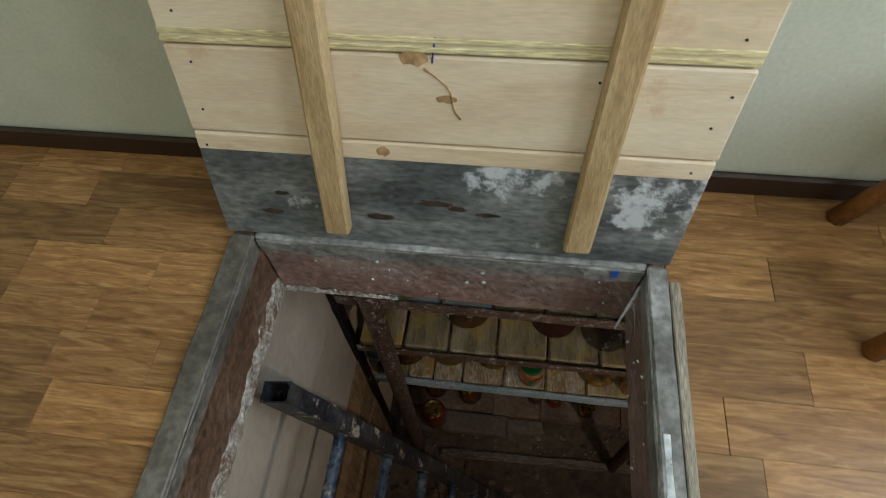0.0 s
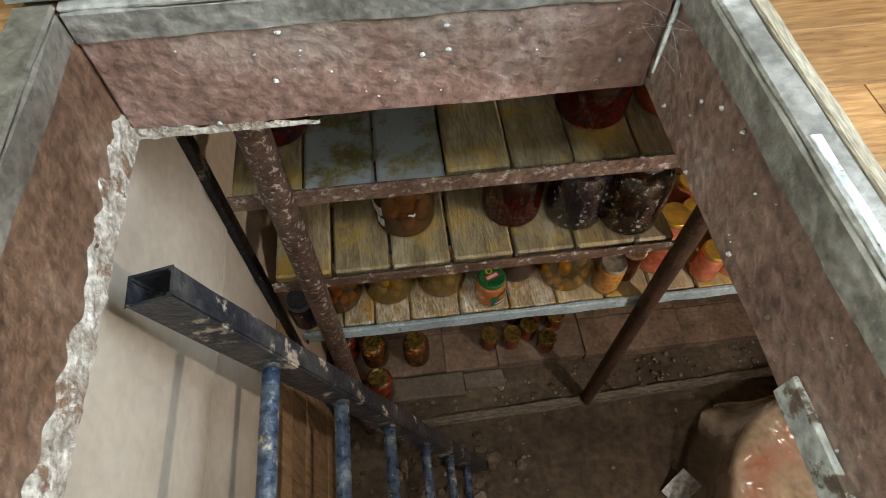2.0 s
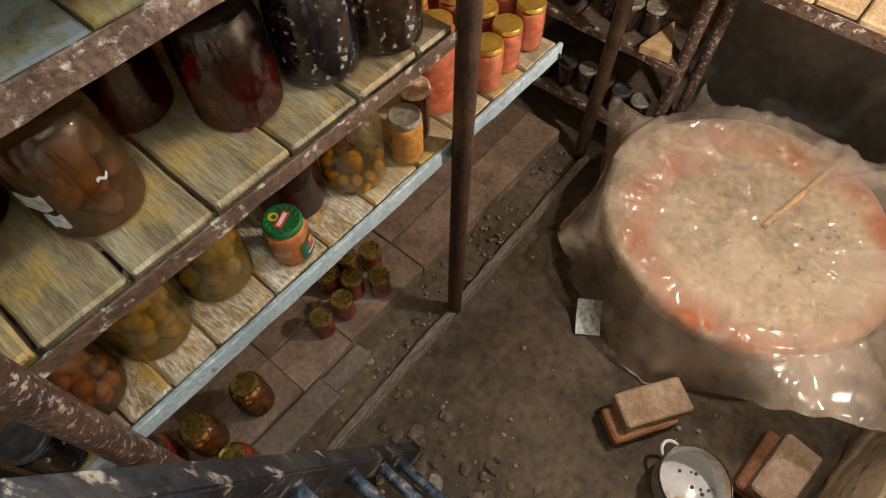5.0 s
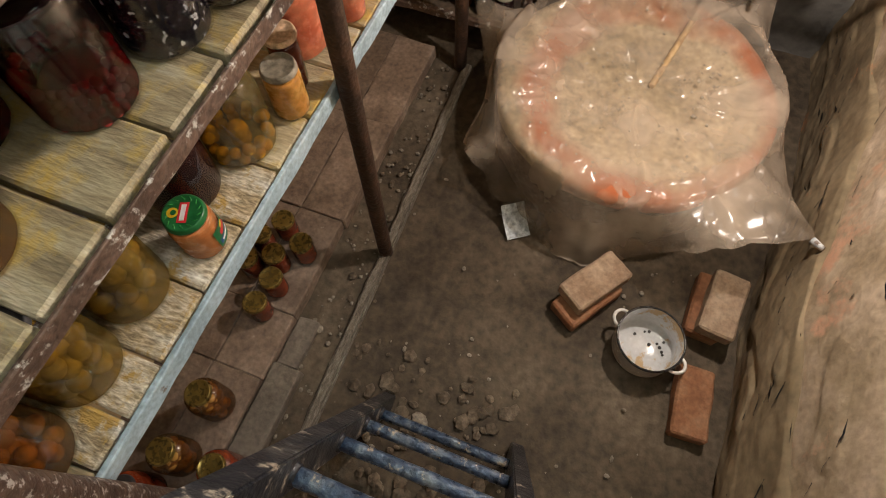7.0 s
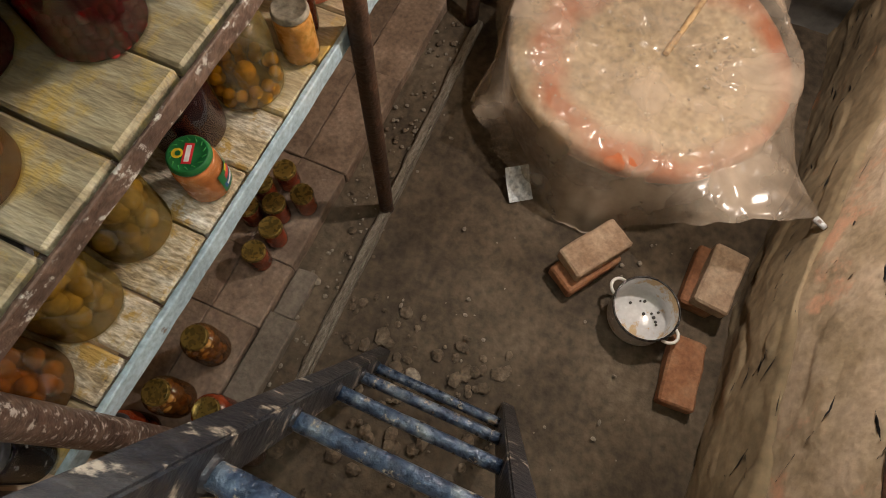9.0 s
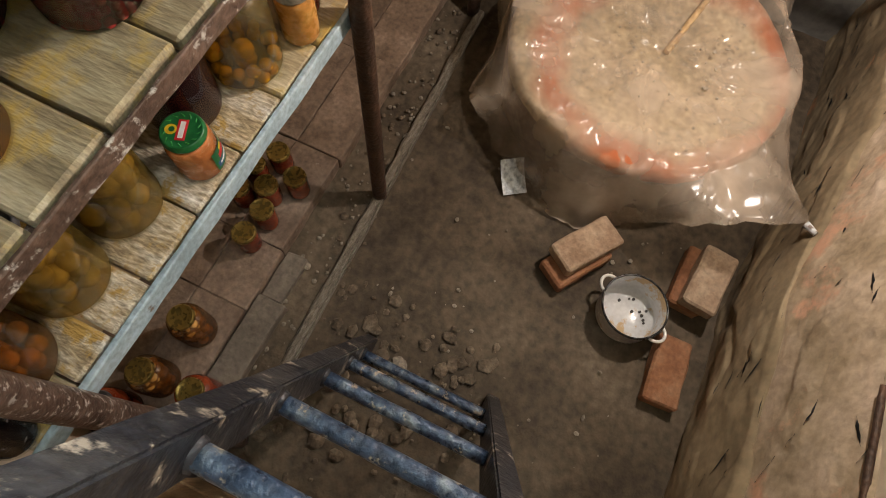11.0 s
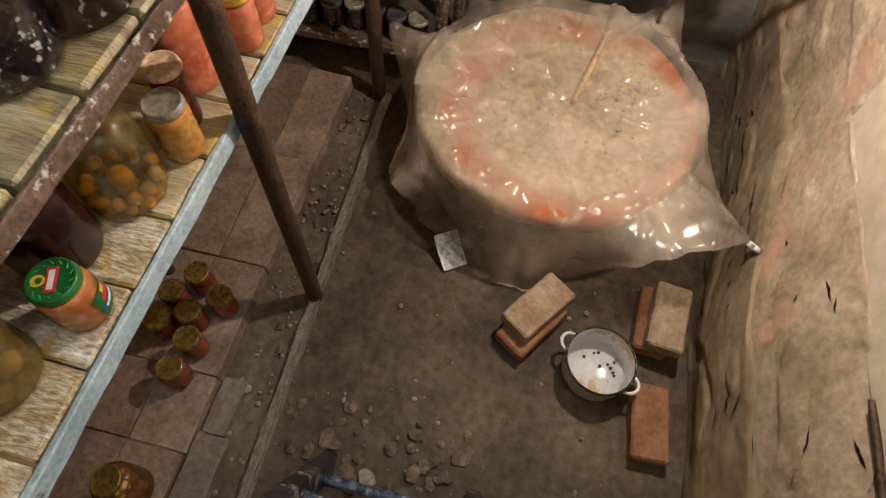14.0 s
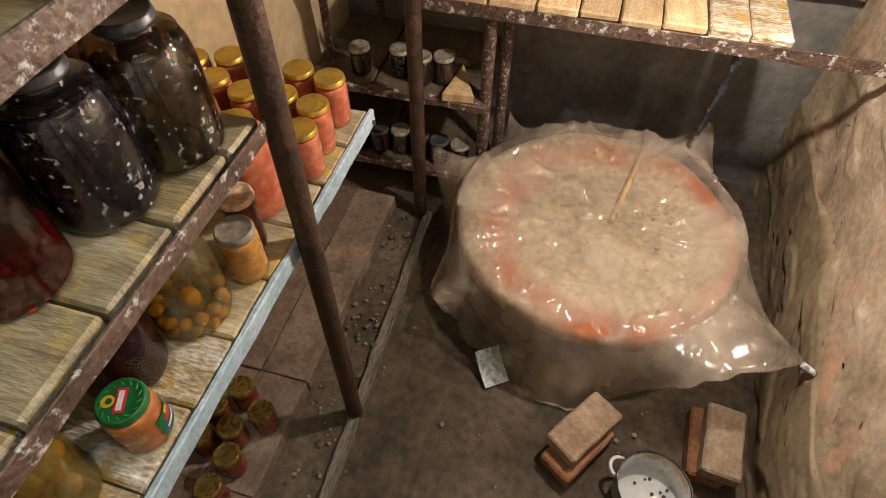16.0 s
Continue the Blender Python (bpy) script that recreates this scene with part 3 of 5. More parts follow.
def clay(u, v, low=-0.03, span=0.93, out=0.0):
    x, h = -1.2 + 3.75 * u, low + span * v
    z = CZ + h
    k = min(1.0, max(0.0, (x - 0.85) / 0.8))
    y = -0.755 - 0.10 * k * k * (3 - 2 * k) + 0.02 * math.sin(min(1, h / 0.7) * math.pi)
    t = min(1.0, max(0.0, (h - 0.12) / 0.74))
    y += (-0.848 - y) * t * t
    p = Vector((x, 0, z))
    y += (0.024 * noise.noise(p * 2.1) + 0.007 * noise.noise(p * 8) + 0.003 * noise.noise(p * 25)) * (1.0 - 0.55 * t)
    flake = noise.noise(Vector((x * 4.0, 7.0, z * 7.0)))
    y += 0.008 * min(1, max(0, (flake - 0.25) * 12))
    gouge = noise.noise(Vector((x * 6.0, 21.0, z * 9.0)))
    y -= 0.008 * min(1, max(0, (gouge - 0.38) * 6)) * (1 - t)
    return Vector((x, y + out, z))




def band(u, v):
    p = clay(u, v, 0.40, 1.75)
    if p.x < 1.28 and p.z > CZ + 0.84:
        p.y -= 0.05
    return p


structure("wall_clay", sheet(300, 130, band), M["clay_wall"], "rough pinkish clay-plastered band of the cellar wall", "wall")


def bank(u, v):
    crest = 0.50 + 0.12 * min(1.0, max(0.0, (-1.2 + 3.75 * u - 0.4) / 1.2))
    p = clay(u, v, -0.03, crest, 0.014)
    if v > 0.9:
        p.y -= 0.05 * (v - 0.9) / 0.1
        p.z += 0.05 * noise.noise(Vector((p.x * 3, 0, 5)))
    return p


structure("wall_bank", sheet(300, 70, bank), M["clay_bank"], "dark bulging clay bank at the foot of the cellar wall", "wall")


def upper(u, v):
    x, h = -1.2 + 2.52 * u, 0.81 + 1.37 * v
    p = Vector((x, 0, h))
    return Vector((x, -0.838 + 0.006 * noise.noise(Vector((x * 6, 1, 0))) - 0.03 * v + 0.012 * noise.noise(p * 2.0) + 0.002 * noise.noise(p * 14), CZ + h + (0.03 * noise.noise(Vector((x * 5, 0, 0))) if v == 0 else 0))) if u < 1 else Vector((x + 0.04 * noise.noise(Vector((0, h * 5, 3))), -0.862, CZ + h))


structure("wall_plaster", sheet(160, 50, upper), M["smooth_plaster"], "smooth cream-plastered upper part of the cellar wall", "wall")


def far_wall(u, v):
    y, z = -1.3 + 2.9 * u, CZ - 0.03 + 2.2 * v
    p = Vector((0, y, z))
    return Vector((CX1 + 0.03 * noise.noise(p * 2.5) + 0.008 * noise.noise(p * 12), y, z))


structure("wall_far", sheet(90, 70, far_wall), M["grey_plaster"], "grey crumbling plaster cellar wall with reddish patches", "wall")


def back_wall(u, v):
    x, z = -0.7 + 3.3 * u, CZ - 0.03 + 2.2 * v
    p = Vector((x, 5, z))
    return Vector((x, CY1 + 0.015 * noise.noise(p * 2.5) + 0.005 * noise.noise(p * 12), z))


structure("wall_back", sheet(60, 40, back_wall), M["cream_plaster"], "cream plastered cellar wall behind the shelves", "wall")
structure("wall_left", boxes((CX0 - 0.15, CX0 - 0.012, -1.4, 1.4, CZ - 0.05, -0.19)), M["smooth_plaster"], "plastered cellar wall behind the panel", "wall")
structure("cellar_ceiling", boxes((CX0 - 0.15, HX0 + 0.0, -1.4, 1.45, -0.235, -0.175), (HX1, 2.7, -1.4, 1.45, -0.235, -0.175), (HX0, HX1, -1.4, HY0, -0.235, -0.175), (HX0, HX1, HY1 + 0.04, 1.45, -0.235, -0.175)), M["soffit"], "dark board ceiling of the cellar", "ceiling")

# ---- hatch frame and lid ----
hatch = thing("hatchway", (0, 0, 0), "worn grey-rimmed wooden hatchway with brown painted sides", "hatchway")
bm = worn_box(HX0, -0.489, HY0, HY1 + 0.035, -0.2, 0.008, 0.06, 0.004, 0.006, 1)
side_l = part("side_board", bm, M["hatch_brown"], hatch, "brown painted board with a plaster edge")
bm = worn_box(0.287, HX1 + 0.002, HY0, HY1 + 0.035, -0.2, 0.008, 0.06, 0.003, 0.005, 2)
side_r = part("side_board", bm, M["hatch_side"], hatch)
bm = worn_box(-0.489, 0.287, HY1 - 0.004, HY1 + 0.035, -0.2, 0.004, 0.05, 0.003, 0.006, 3)
side_f = part("side_board", bm, M["hatch_side"], hatch)
bm = worn_box(-0.489, 0.287, HY0, HY0 + 0.045, -0.2, 0.004, 0.06, 0.003, 0.006, 4)
part("side_board", bm, M["hatch_side"], hatch)
part("top_rim", worn_box(HX0 - 0.002, -0.487, HY0, HY1 - 0.0, 0.008, 0.016, 0.05, 0.0025, 0.003, 5), M["hatch_rim_shaded"], side_l, "scuffed grey rim")
part("top_rim", worn_box(0.285, HX1 + 0.004, HY0, HY1 - 0.0, 0.008, 0.016, 0.05, 0.0025, 0.003, 6), M["hatch_rim"], side_r, "scuffed grey rim")
part("top_rim", worn_box(-0.487, 0.285, HY1 - 0.006, HY1 + 0.034, 0.0045, 0.013, 0.05, 0.002, 0.003, 7), M["hatch_rim"], side_f, "scuffed grey rim")
g = random.Random(15)


def crust(u, v):
    y = -0.58 + (HY1 + 0.575) * u
    tall = 0.032 + 0.040 * noise.noise(Vector((y * 7, 3, 0))) + 0.030 * noise.noise(Vector((y * 24, 5, 0))) + 0.02 * u
    lift = (1 - v) * 0.006 + 0.004 * noise.noise(Vector((y * 30, v * 2, 1))) + 0.003 * noise.noise(Vector((y * 85, v * 7, 4)))
    return Vector((-0.4885 + max(-0.003, lift if v < 0.99 else -0.003), y, -0.204 + max(0.006, tall) * v))


tagged(part("plaster_crust", sheet(240, 14, crust), M["plaster_crust"], side_l, "ragged crust of white plaster"), kind="stuff")


def corner_crust(u, v):
    x = -0.486 + 0.27 * u
    tall = (0.016 + 0.012 * noise.noise(Vector((x * 30, 3, 0)))) * (1 - u) ** 0.5
    return Vector((x, HY1 - 0.0045 - (0.006 * (1 - v) + 0.003 * noise.noise(Vector((x * 60, v * 3, 1)))), -0.204 + max(0.002, tall) * v))


tagged(part("plaster_crust", sheet(120, 6, corner_crust), M["plaster_crust"], side_f, "ragged crust of white plaster"), kind="stuff")
part("edge_strip", worn_box(0.324, 0.342, HY0, HY1 - 0.03, 0.001, 0.016, 0.05, 0.002, 0.002, 21), M["pale_strip"], hatch, "pale worn wooden edge strip")
bm = worn_box(0.279, 0.2875, -0.30, 0.04, -0.2, -0.152, 0.025, 0.004, 0.002, 10)
part("paint_edge", bm, M["white_paint"], side_r, "flaking white painted edge")
bm = worn_box(0.292, 0.304, -0.2, 0.22, 0.014, 0.0175, 0.03, 0.0015, 0.001, 11)
part("paint_edge", bm, M["white_paint"], side_r, "flaking white painted edge")
part("lip", worn_box(-0.486, 0.284, HY1 - 0.0085, HY1 - 0.0035, -0.036, 0.006, 0.03, 0.004, 0.002, 12), M["hatch_rim"], side_f, "greasy grey lip")
part("lip", worn_box(0.2815, 0.288, HY0, HY1 - 0.01, -0.04, 0.010, 0.03, 0.004, 0.002, 13), M["hatch_rim"], side_r, "greasy grey lip")
part("lip", worn_box(-0.490, -0.4845, HY0, HY1 - 0.01, -0.03, 0.010, 0.03, 0.003, 0.002, 14), M["hatch_rim_shaded"], side_l, "greasy grey lip")
bm = bmesh.new()
g = random.Random(77)
for i in range(70):
    s = g.choice((0.0009, 0.0013, 0.002, 0.0035))
    if i % 2:
        pebbled = (g.uniform(-0.45, 0.27), HY1 - 0.006, g.uniform(-0.19, -0.01))
    else:
        pebbled = (0.2855, g.uniform(-0.3, 0.5), g.uniform(-0.19, -0.01))
    r = bmesh.ops.create_icosphere(bm, subdivisions=1, radius=s)
    for v in r["verts"]:
        v.co = Vector((v.co.x * g.uniform(0.6, 1.8), v.co.y, v.co.z * g.uniform(0.5, 1.4))) + Vector(pebbled)
tagged(part("paint_flecks", bm, M["white_paint"], hatch, "white paint flecks"), kind="stuff")
bm = bmesh.new()
g = random.Random(5)
for i in range(9):
    a = Vector((0.287 - g.uniform(0.0, 0.07), 0.524, -0.03 - g.uniform(0, 0.06)))
    q = Vector((0.286, 0.524 - g.uniform(0.01, 0.08), -0.03 - g.uniform(0, 0.09)))
    tube(bm, a, q, 0.0003, 4, 2)
part("cobweb", bm, M["white_paint"], hatch, "dusty cobweb")
bm = bmesh.new()
box(bm, 0.222, 0.236, HY1 - 0.0105, HY1 - 0.009, -0.02, 0.004)
part("paint_dab", bm, M["blue_dab"], hatch, "dab of blue paint")
# splinter in the far corner
bm = bmesh.new()
tube(bm, (0.284, 0.515, -0.04), (0.245, 0.45, -0.10), 0.004, 6, 4, 0.3, 0.002)
part("splinter", bm, M["white_paint"], side_f, "pale wood splinter")

LEAN_LID = math.atan2(0.078, 0.39)
lid = new("trapdoor")
tagged(lid, "raised trapdoor of pine boards with two battens", "trapdoor")
lid.matrix_world = pose(-0.109, 0.533, 0.016, -math.degrees(LEAN_LID), 0, 0)
LW = 0.434
rows_z = [(0.0, 0.207, "tin_plate"), (0.207, 0.245, "pine"), (0.248, 0.405, "pine"), (0.408, 0.57, "pine"), (0.573, 0.735, "pine"), (0.738, 0.90, "pine"), (0.903, 1.03, "pine")]
for i, (a, b, mt) in enumerate(rows_z):
    bm = bmesh.new()
    if mt == "tin_plate":
        box(bm, -LW, LW, 0.002, 0.022, a, b, 0.001)
        part("plate", bm, M[mt], lid, "soot-stained grey sheet metal strip")
    else:
        box(bm, -LW, LW, 0.0, 0.022, a, b, 0.0035)
        if i > 2:
            bead = bmesh.new()
            for k in (0.003, 0.017):
                box(bead, -LW + 0.001, LW - 0.001, -0.0025, 0.0005, a + k, a + k + 0.010, 0.0018)
        brd = part("board", bm, M[mt], lid)
        if i > 2:
            part("bead", bead, M["pine_bead"], brd, "pale moulded bead")
for x in (-0.192, 0.253):
    part("batten", worn_box(x - 0.024, x + 0.024, -0.032, -0.001, 0.045, 0.98, 0.08, 0.0015, 0.005, x), M["batten"], lid, "planed pine batten")
for x, z, sx, sz in (((-0.045, 0.402, 0.022, 0.013), (-0.10, 0.228, 0.012, 0.010), (0.005, 0.335, 0.017, 0.007))):
    bm = bmesh.new()
    tube(bm, (0, -0.0004, 0), (0, 0.0, 0), 1.0, 14, 1, 0.3)
    for v in bm.verts:
        v.co = Vector((x + v.co.x * sx, v.co.y, z + v.co.z * sz))
    part("knot", bm, M["knot"], lid, "brown wood knot")
g = random.Random(91)
for x in (-0.405, -0.215, 0.23, 0.405):
    for z in (0.226, 0.30, 0.37, 0.46, 0.53):
        bm = bmesh.new()
        at = (x + g.uniform(-0.012, 0.012), z + g.uniform(-0.012, 0.012))
        tube(bm, (at[0], -0.0012, at[1]), (at[0], 0.001, at[1]), 0.0022, 8, 1)
        part("nail", bm, M["black"], lid, "dark nail head")
for x, z, sx, sz in ((-0.012, 0.115, 0.034, 0.007), (-0.115, 0.072, 0.026, 0.007), (0.085, 0.095, 0.022, 0.005), (-0.325, 0.066, 0.02, 0.006), (-0.30, 0.115, 0.014, 0.004), (0.03, 0.105, 0.018, 0.006)):
    bm = bmesh.new()
    tube(bm, (0, 0.0008, 0), (0, 0.003, 0), 1.0, 22, 1)
    for v in bm.verts:
        k = 1 + 0.5 * noise.noise(Vector((v.co.x * 2.2 + x * 40, v.co.z * 2.2, z * 30)))
        v.co = Vector((x + v.co.x * sx * k, v.co.y, z + v.co.z * sz * k))
    part("burn_mark", bm, M["burn"], lid, "brown scorched spot")
bm = bmesh.new()
bent(bm, [Vector((-0.03 + 0.07 * k + 0.012 * math.sin(5 * k), -0.0002, 0.385 - 0.085 * k)) for k in [i / 9 for i in range(10)]], 0.0016)
part("knot_streak", bm, M["knot"], lid, "reddish resin streak")
for o in lid.children_recursive:
    for v in o.data.vertices:
        v.co.x += 0.045 * v.co.z
bm = bmesh.new()
tube(bm, (0.0, -0.0006, 0.395), (0.006, -0.0006, 0.435), 0.0014, 6, 3)
part("pen_mark", bm, M["blue_pen"], lid, "short blue pen line")

# ---- wooden stool by the wall ----
stool = thing("stool", (0.926, 0.545, 0.0), "varnished orange-brown wooden stool with splayed legs", "stool")
bm = boxes((-0.16, 0.16, -0.16, 0.16, 0.42, 0.45), bevel=0.008)
part("seat", bm, M["stool_wood"], stool)
for sx in (-1, 1):
    for sy in (-1, 1):
        bm = bmesh.new()
        tube(bm, (sx * 0.27, sy * 0.14, 0.0), (sx * 0.12, sy * 0.11, 0.42), 0.02, 10, 4, 0, 0.017)
        part("leg", bm, M["stool_wood"], stool)

# ---- ladder ----
ladder = thing("ladder", (0, 0, 0), "dark steel ladder with scuffed blue pipe rungs", "ladder")


def LX(z):
    return -0.455 + 0.27 * (-0.25 - z)


def LY(z):
    return 0.293 + 0.0684 * (-0.25 - z)


def rail(left, z0, z1, name="rail"):
    a, b = (Vector((LX(z), LY(z) if left else -0.057, z)) for z in (z0, z1))
    d = (b - a).normalized()
    side = (Vector((0, 1, 0)) - d * d.y).normalized()
    up = side.cross(d)
    m = Matrix((( side.x, up.x, d.x, a.x), (side.y, up.y, d.y, a.y), (side.z, up.z, d.z, a.z), (0, 0, 0, 1)))
    n = (b - a).length
    bm = bmesh.new()
    w, h, t = 0.024, 0.036, 0.004
    prof = [(-w, -h), (w, -h), (w, h), (-w, h)]
    inner = [(-w + t, -h + t), (w - t, -h + t), (w - t, h - t), (-w + t, h - t)]
    def ring(p, k):
        return [bm.verts.new(m @ Vector((x, y2, k))) for x, y2 in p]
    steps = 24
    loops = [ring(prof, n * i / steps) for i in range(steps + 1)]
    for p, q in zip(loops, loops[1:]):
        for j in range(4):
            bm.faces.new((p[j], p[(j + 1) % 4], q[(j + 1) % 4], q[j]))
    i0, i1 = ring(inner, 0.0), ring(inner, 0.16)
    for j in range(4):
        bm.faces.new((loops[0][j], i0[j], i0[(j + 1) % 4], loops[0][(j + 1) % 4]))
        bm.faces.new((i0[j], i1[j], i1[(j + 1) % 4], i0[(j + 1) % 4]))
    bm.faces.new(i1)
    bm.faces.new(loops[-1])
    bmesh.ops.recalc_face_normals(bm, faces=bm.faces)
    es = [e for e in bm.edges if abs((e.verts[0].co - e.verts[1].co).normalized().dot(d)) > 0.99]
    bmesh.ops.bevel(bm, geom=es, offset=0.004, segments=2, affect="EDGES")
    rough_up(bm, 0.0012, 20)
    return part(name, bm, M["ladder_steel"], ladder)
rail(True, -0.25, -2.36)
rail(False, -0.25, -2.36)
for z in (-0.56, -0.86, -1.17, -1.50, -1.81, -2.08):
    bm = bmesh.new()
    tube(bm, (LX(z), LY(z) - 0.018, z), (LX(z), -0.036, z), 0.0165, 14, 14, 0.06)
    rg = part("rung", bm, M["rung_steel"], ladder)
    bm = bmesh.new()
    tube(bm, (LX(z), LY(z) - 0.014, z), (LX(z), LY(z) - 0.033, z), 0.025, 12, 3, 0.35, 0.018)
    part("weld", bm, M["ladder_steel"], rg, "lumpy weld bead")

# ---- panel under the left edge ----
panel = thing("wall_panel", (0, 0, 0), "pale plywood panelling under the hatch edge", "panel")
part("sheet", worn_box(-0.556, -0.538, -0.7, 0.735, -0.745, -0.2, 0.12, 0.002, 0.002, 3), M["panel"], panel)
part("sheet", worn_box(-0.556, -0.540, -0.7, 0.735, -1.235, -0.752, 0.12, 0.002, 0.002, 4), M["panel"], panel)
y = -0.7
for i in range(5):
    a = -1.24 - i * 0.23
    part("board", worn_box(-0.556, -0.536 - 0.004 * (i % 2), -0.7, 0.74, max(a - 0.225, CZ + 0.005), a, 0.15, 0.003, 0.004, 5 + i), M["old_board"], panel)
part("strip", worn_box(-0.556, -0.525, 0.742, 0.785, CZ + 0.005, -0.24, 0.15, 0.002, 0.004, 15), M["ladder_steel"], panel, "dark steel upright strip")

# ---- shelf rack ----
rack = thing("shelf_rack", (0, 0, 0), "rusty pipe and angle-iron rack carrying old plank shelves", "shelf rack")
bm = bmesh.new()
tube(bm, (-0.372, 0.683, -0.235), (-0.372, 0.683, CZ), 0.033, 20, 60, 0.02)
part("post", bm, M["rust_pipe"], rack)
bm = bmesh.new()
tube(bm, (0.683, 0.682, -0.235), (0.678, 0.688, CZ), 0.029, 20, 60, 0.02)
part("post", bm, M["post_pipe"], rack)
for x in (-0.45, 0.62):
    bm = bmesh.new()
    tube(bm, (x, 1.24, -0.235), (x, 1.24, CZ), 0.022, 12, 20, 0.02)
    part("post", bm, M["post_pipe"], rack)
SH = [(-0.575, -0.485, 0.80, 0), (-0.955, -0.485, 0.665, 1), (-1.355, -0.485, 1.215, 2)]
for z, x0, x1, k in SH:
    if k < 2:
        bm = worn_box(x0, x1, 0.690, 0.698, z - 0.046, z + 0.004 - 0.008 * k, 0.05, 0.003, 0.002, k)
        box(bm, x0, x1, 0.696, 0.74, z - 0.046, z - 0.041)
        part("beam", bm, M["rust_flaky" if k == 0 else "rust"], rack, "flaking rusty angle iron")
    else:
        bm = worn_box(x0, x1 + 0.005, 0.714, 0.729, z - 0.052, z + 0.002, 0.05, 0.003, 0.003, k)
        part("beam", bm, M["blue_edge"], rack, "edge board with flaking pale blue paint")
    part("beam", boxes((x0, x1, 1.20, 1.24, z - 0.045, z - 0.041), (x0, x1, 1.236, 1.24, z - 0.045, z)), M["rust"], rack)
    for xe in (x0 + 0.01, x1 - 0.02):
        part("crossbar", worn_box(xe, xe + 0.006, 0.704, 1.236, z - 0.044, z - 0.024, 0.08, 0.002, 0.001, xe), M["rust"], rack)
rng = random.Random(4)
cuts = {0: [-0.482, -0.322, -0.160, -0.002, 0.15, 0.296, 0.45, 0.61, 0.77], 1: [-0.478, -0.318, -0.156, 0.016, 0.192, 0.37, 0.545, 0.66], 2: [-0.48, -0.345, -0.24, -0.119, 0.05, 0.221, 0.385, 0.553, 0.72, 0.88, 1.04, 1.21]}
for z, x0, x1, k in SH:
    c = cuts[k]
    for i in range(len(c) - 1):
        gap = 0.0045 if k == 1 else 0.003
        y0 = (0.706, 0.706, 0.731)[k] + rng.uniform(-0.002, 0.006)
        dz = rng.uniform(-0.004, 0.004)
        bm = worn_box(c[i] + gap, c[i + 1] - gap, y0, 1.232, z - 0.040, z + dz, 0.07, 0.003, 0.006, i * 3 + k * 31)
        mt = "shelf_board"
        if k == 0 and i in (1, 2):
            mt = "shelf_board_blue"
        if k == 2 and 0 < i < 6:
            mt = "shelf_board_white"
        part("plank", bm, M[mt], rack)

# ---- ledge of slabs, kerb and rubble under the rack ----
ledge = thing("brick_ledge", (0, 0, CZ), "low ledge of worn reddish brick slabs under the rack", "ledge")
rng = random.Random(9)
x = -0.5
n = 0
while x < 1.36:
    w = rng.choice((0.26, 0.38, 0.44, 0.52))
    y = 0.893 + rng.uniform(-0.008, 0.008)
    for j in range(2):
        d = 0.2 if j == 0 else 0.22
        bm = worn_box(x + 0.0015, x + w - 0.001, y + 0.0015, y + d - 0.001, -0.02, 0.066 + rng.uniform(-0.008, 0.003), 0.05, 0.005, 0.004, n)
        part("slab", bm, M["paving"], ledge)
        y += d
        n += 1
    x += w
for x0, x1, y0, z in ((-0.5, -0.262, 0.768, 0.052), (-0.26, 0.10, 0.775, 0.05), (0.102, 0.30, 0.80, 0.024)):
    part("slab", worn_box(x0, x1, y0, 0.888, -0.02, z, 0.04, 0.006, 0.005, x0 * 7), M["grey_slab"], ledge, "worn grey concrete slab")
KA, KB = Vector((-0.25, 0.642, CZ)), Vector((1.75, 0.692, CZ))
kerb = thing("kerb", (0, 0, 0), "low gritty mortar kerb along the earth floor", "kerb")
m = Matrix.Translation(KA) @ (KB - KA).to_track_quat("X", "Z").to_matrix().to_4x4()
bm = worn_box(0, (KB - KA).length, 0.004, 0.045, -0.02, 0.02, 0.035, 0.009, 0.008, 2)
bm.transform(m)
part("mortar", bm, M["kerb_strip"], kerb)
bm = worn_box(0, 1.55, -0.002, 0.004, -0.02, 0.024, 0.05, 0.003, 0.001, 5)
bm.transform(m)
part("strip", bm, M["kerb_strip"], kerb)


def pebble(bm, at, r, rng):
    res = bmesh.ops.create_icosphere(bm, subdivisions=1, radius=r)
    s = (rng.uniform(0.7, 1.4), rng.uniform(0.7, 1.3), rng.uniform(0.35, 0.7))
    for v in res["verts"]:
        v.co = Vector((v.co.x * s[0] * rng.uniform(0.85, 1.15), v.co.y * s[1], v.co.z * s[2])) + Vector(at)


rng = random.Random(12)
bm = bmesh.new()
for i in range(260):
    x = rng.uniform(-0.4, 1.8)
    y = rng.choice((rng.uniform(0.68, 0.86), rng.uniform(0.68, 0.86), rng.uniform(-0.6, 0.65))) + 0.03 * x
    pebble(bm, (x, y, CZ + 0.002), rng.choice((0.003, 0.004, 0.006, 0.006, 0.010)), rng)
clods = bmesh.new()
for i in range(150):
    x, y = rng.uniform(-0.48, 0.32), rng.uniform(-0.05, 0.64)
    pebble(clods, (x, y, CZ + 0.004), rng.choice((0.008, 0.012, 0.018, 0.03)), rng)
for i in range(34):
    x = rng.uniform(0.3, 1.7)
    pebble(clods, (x, 0.72 + 0.05 * x + rng.gauss(0, 0.05), CZ + 0.003), rng.choice((0.006, 0.010, 0.016)), rng)
tagged(link("clods", clods, M["clod"]), "brown earth clods and mortar lumps on the cellar floor", "earth clods", "", "stuff")
tagged(link("rubble", bm, M["stone"]), "loose crumbs of mortar and stone on the earth floor", "rubble", "", "stuff")
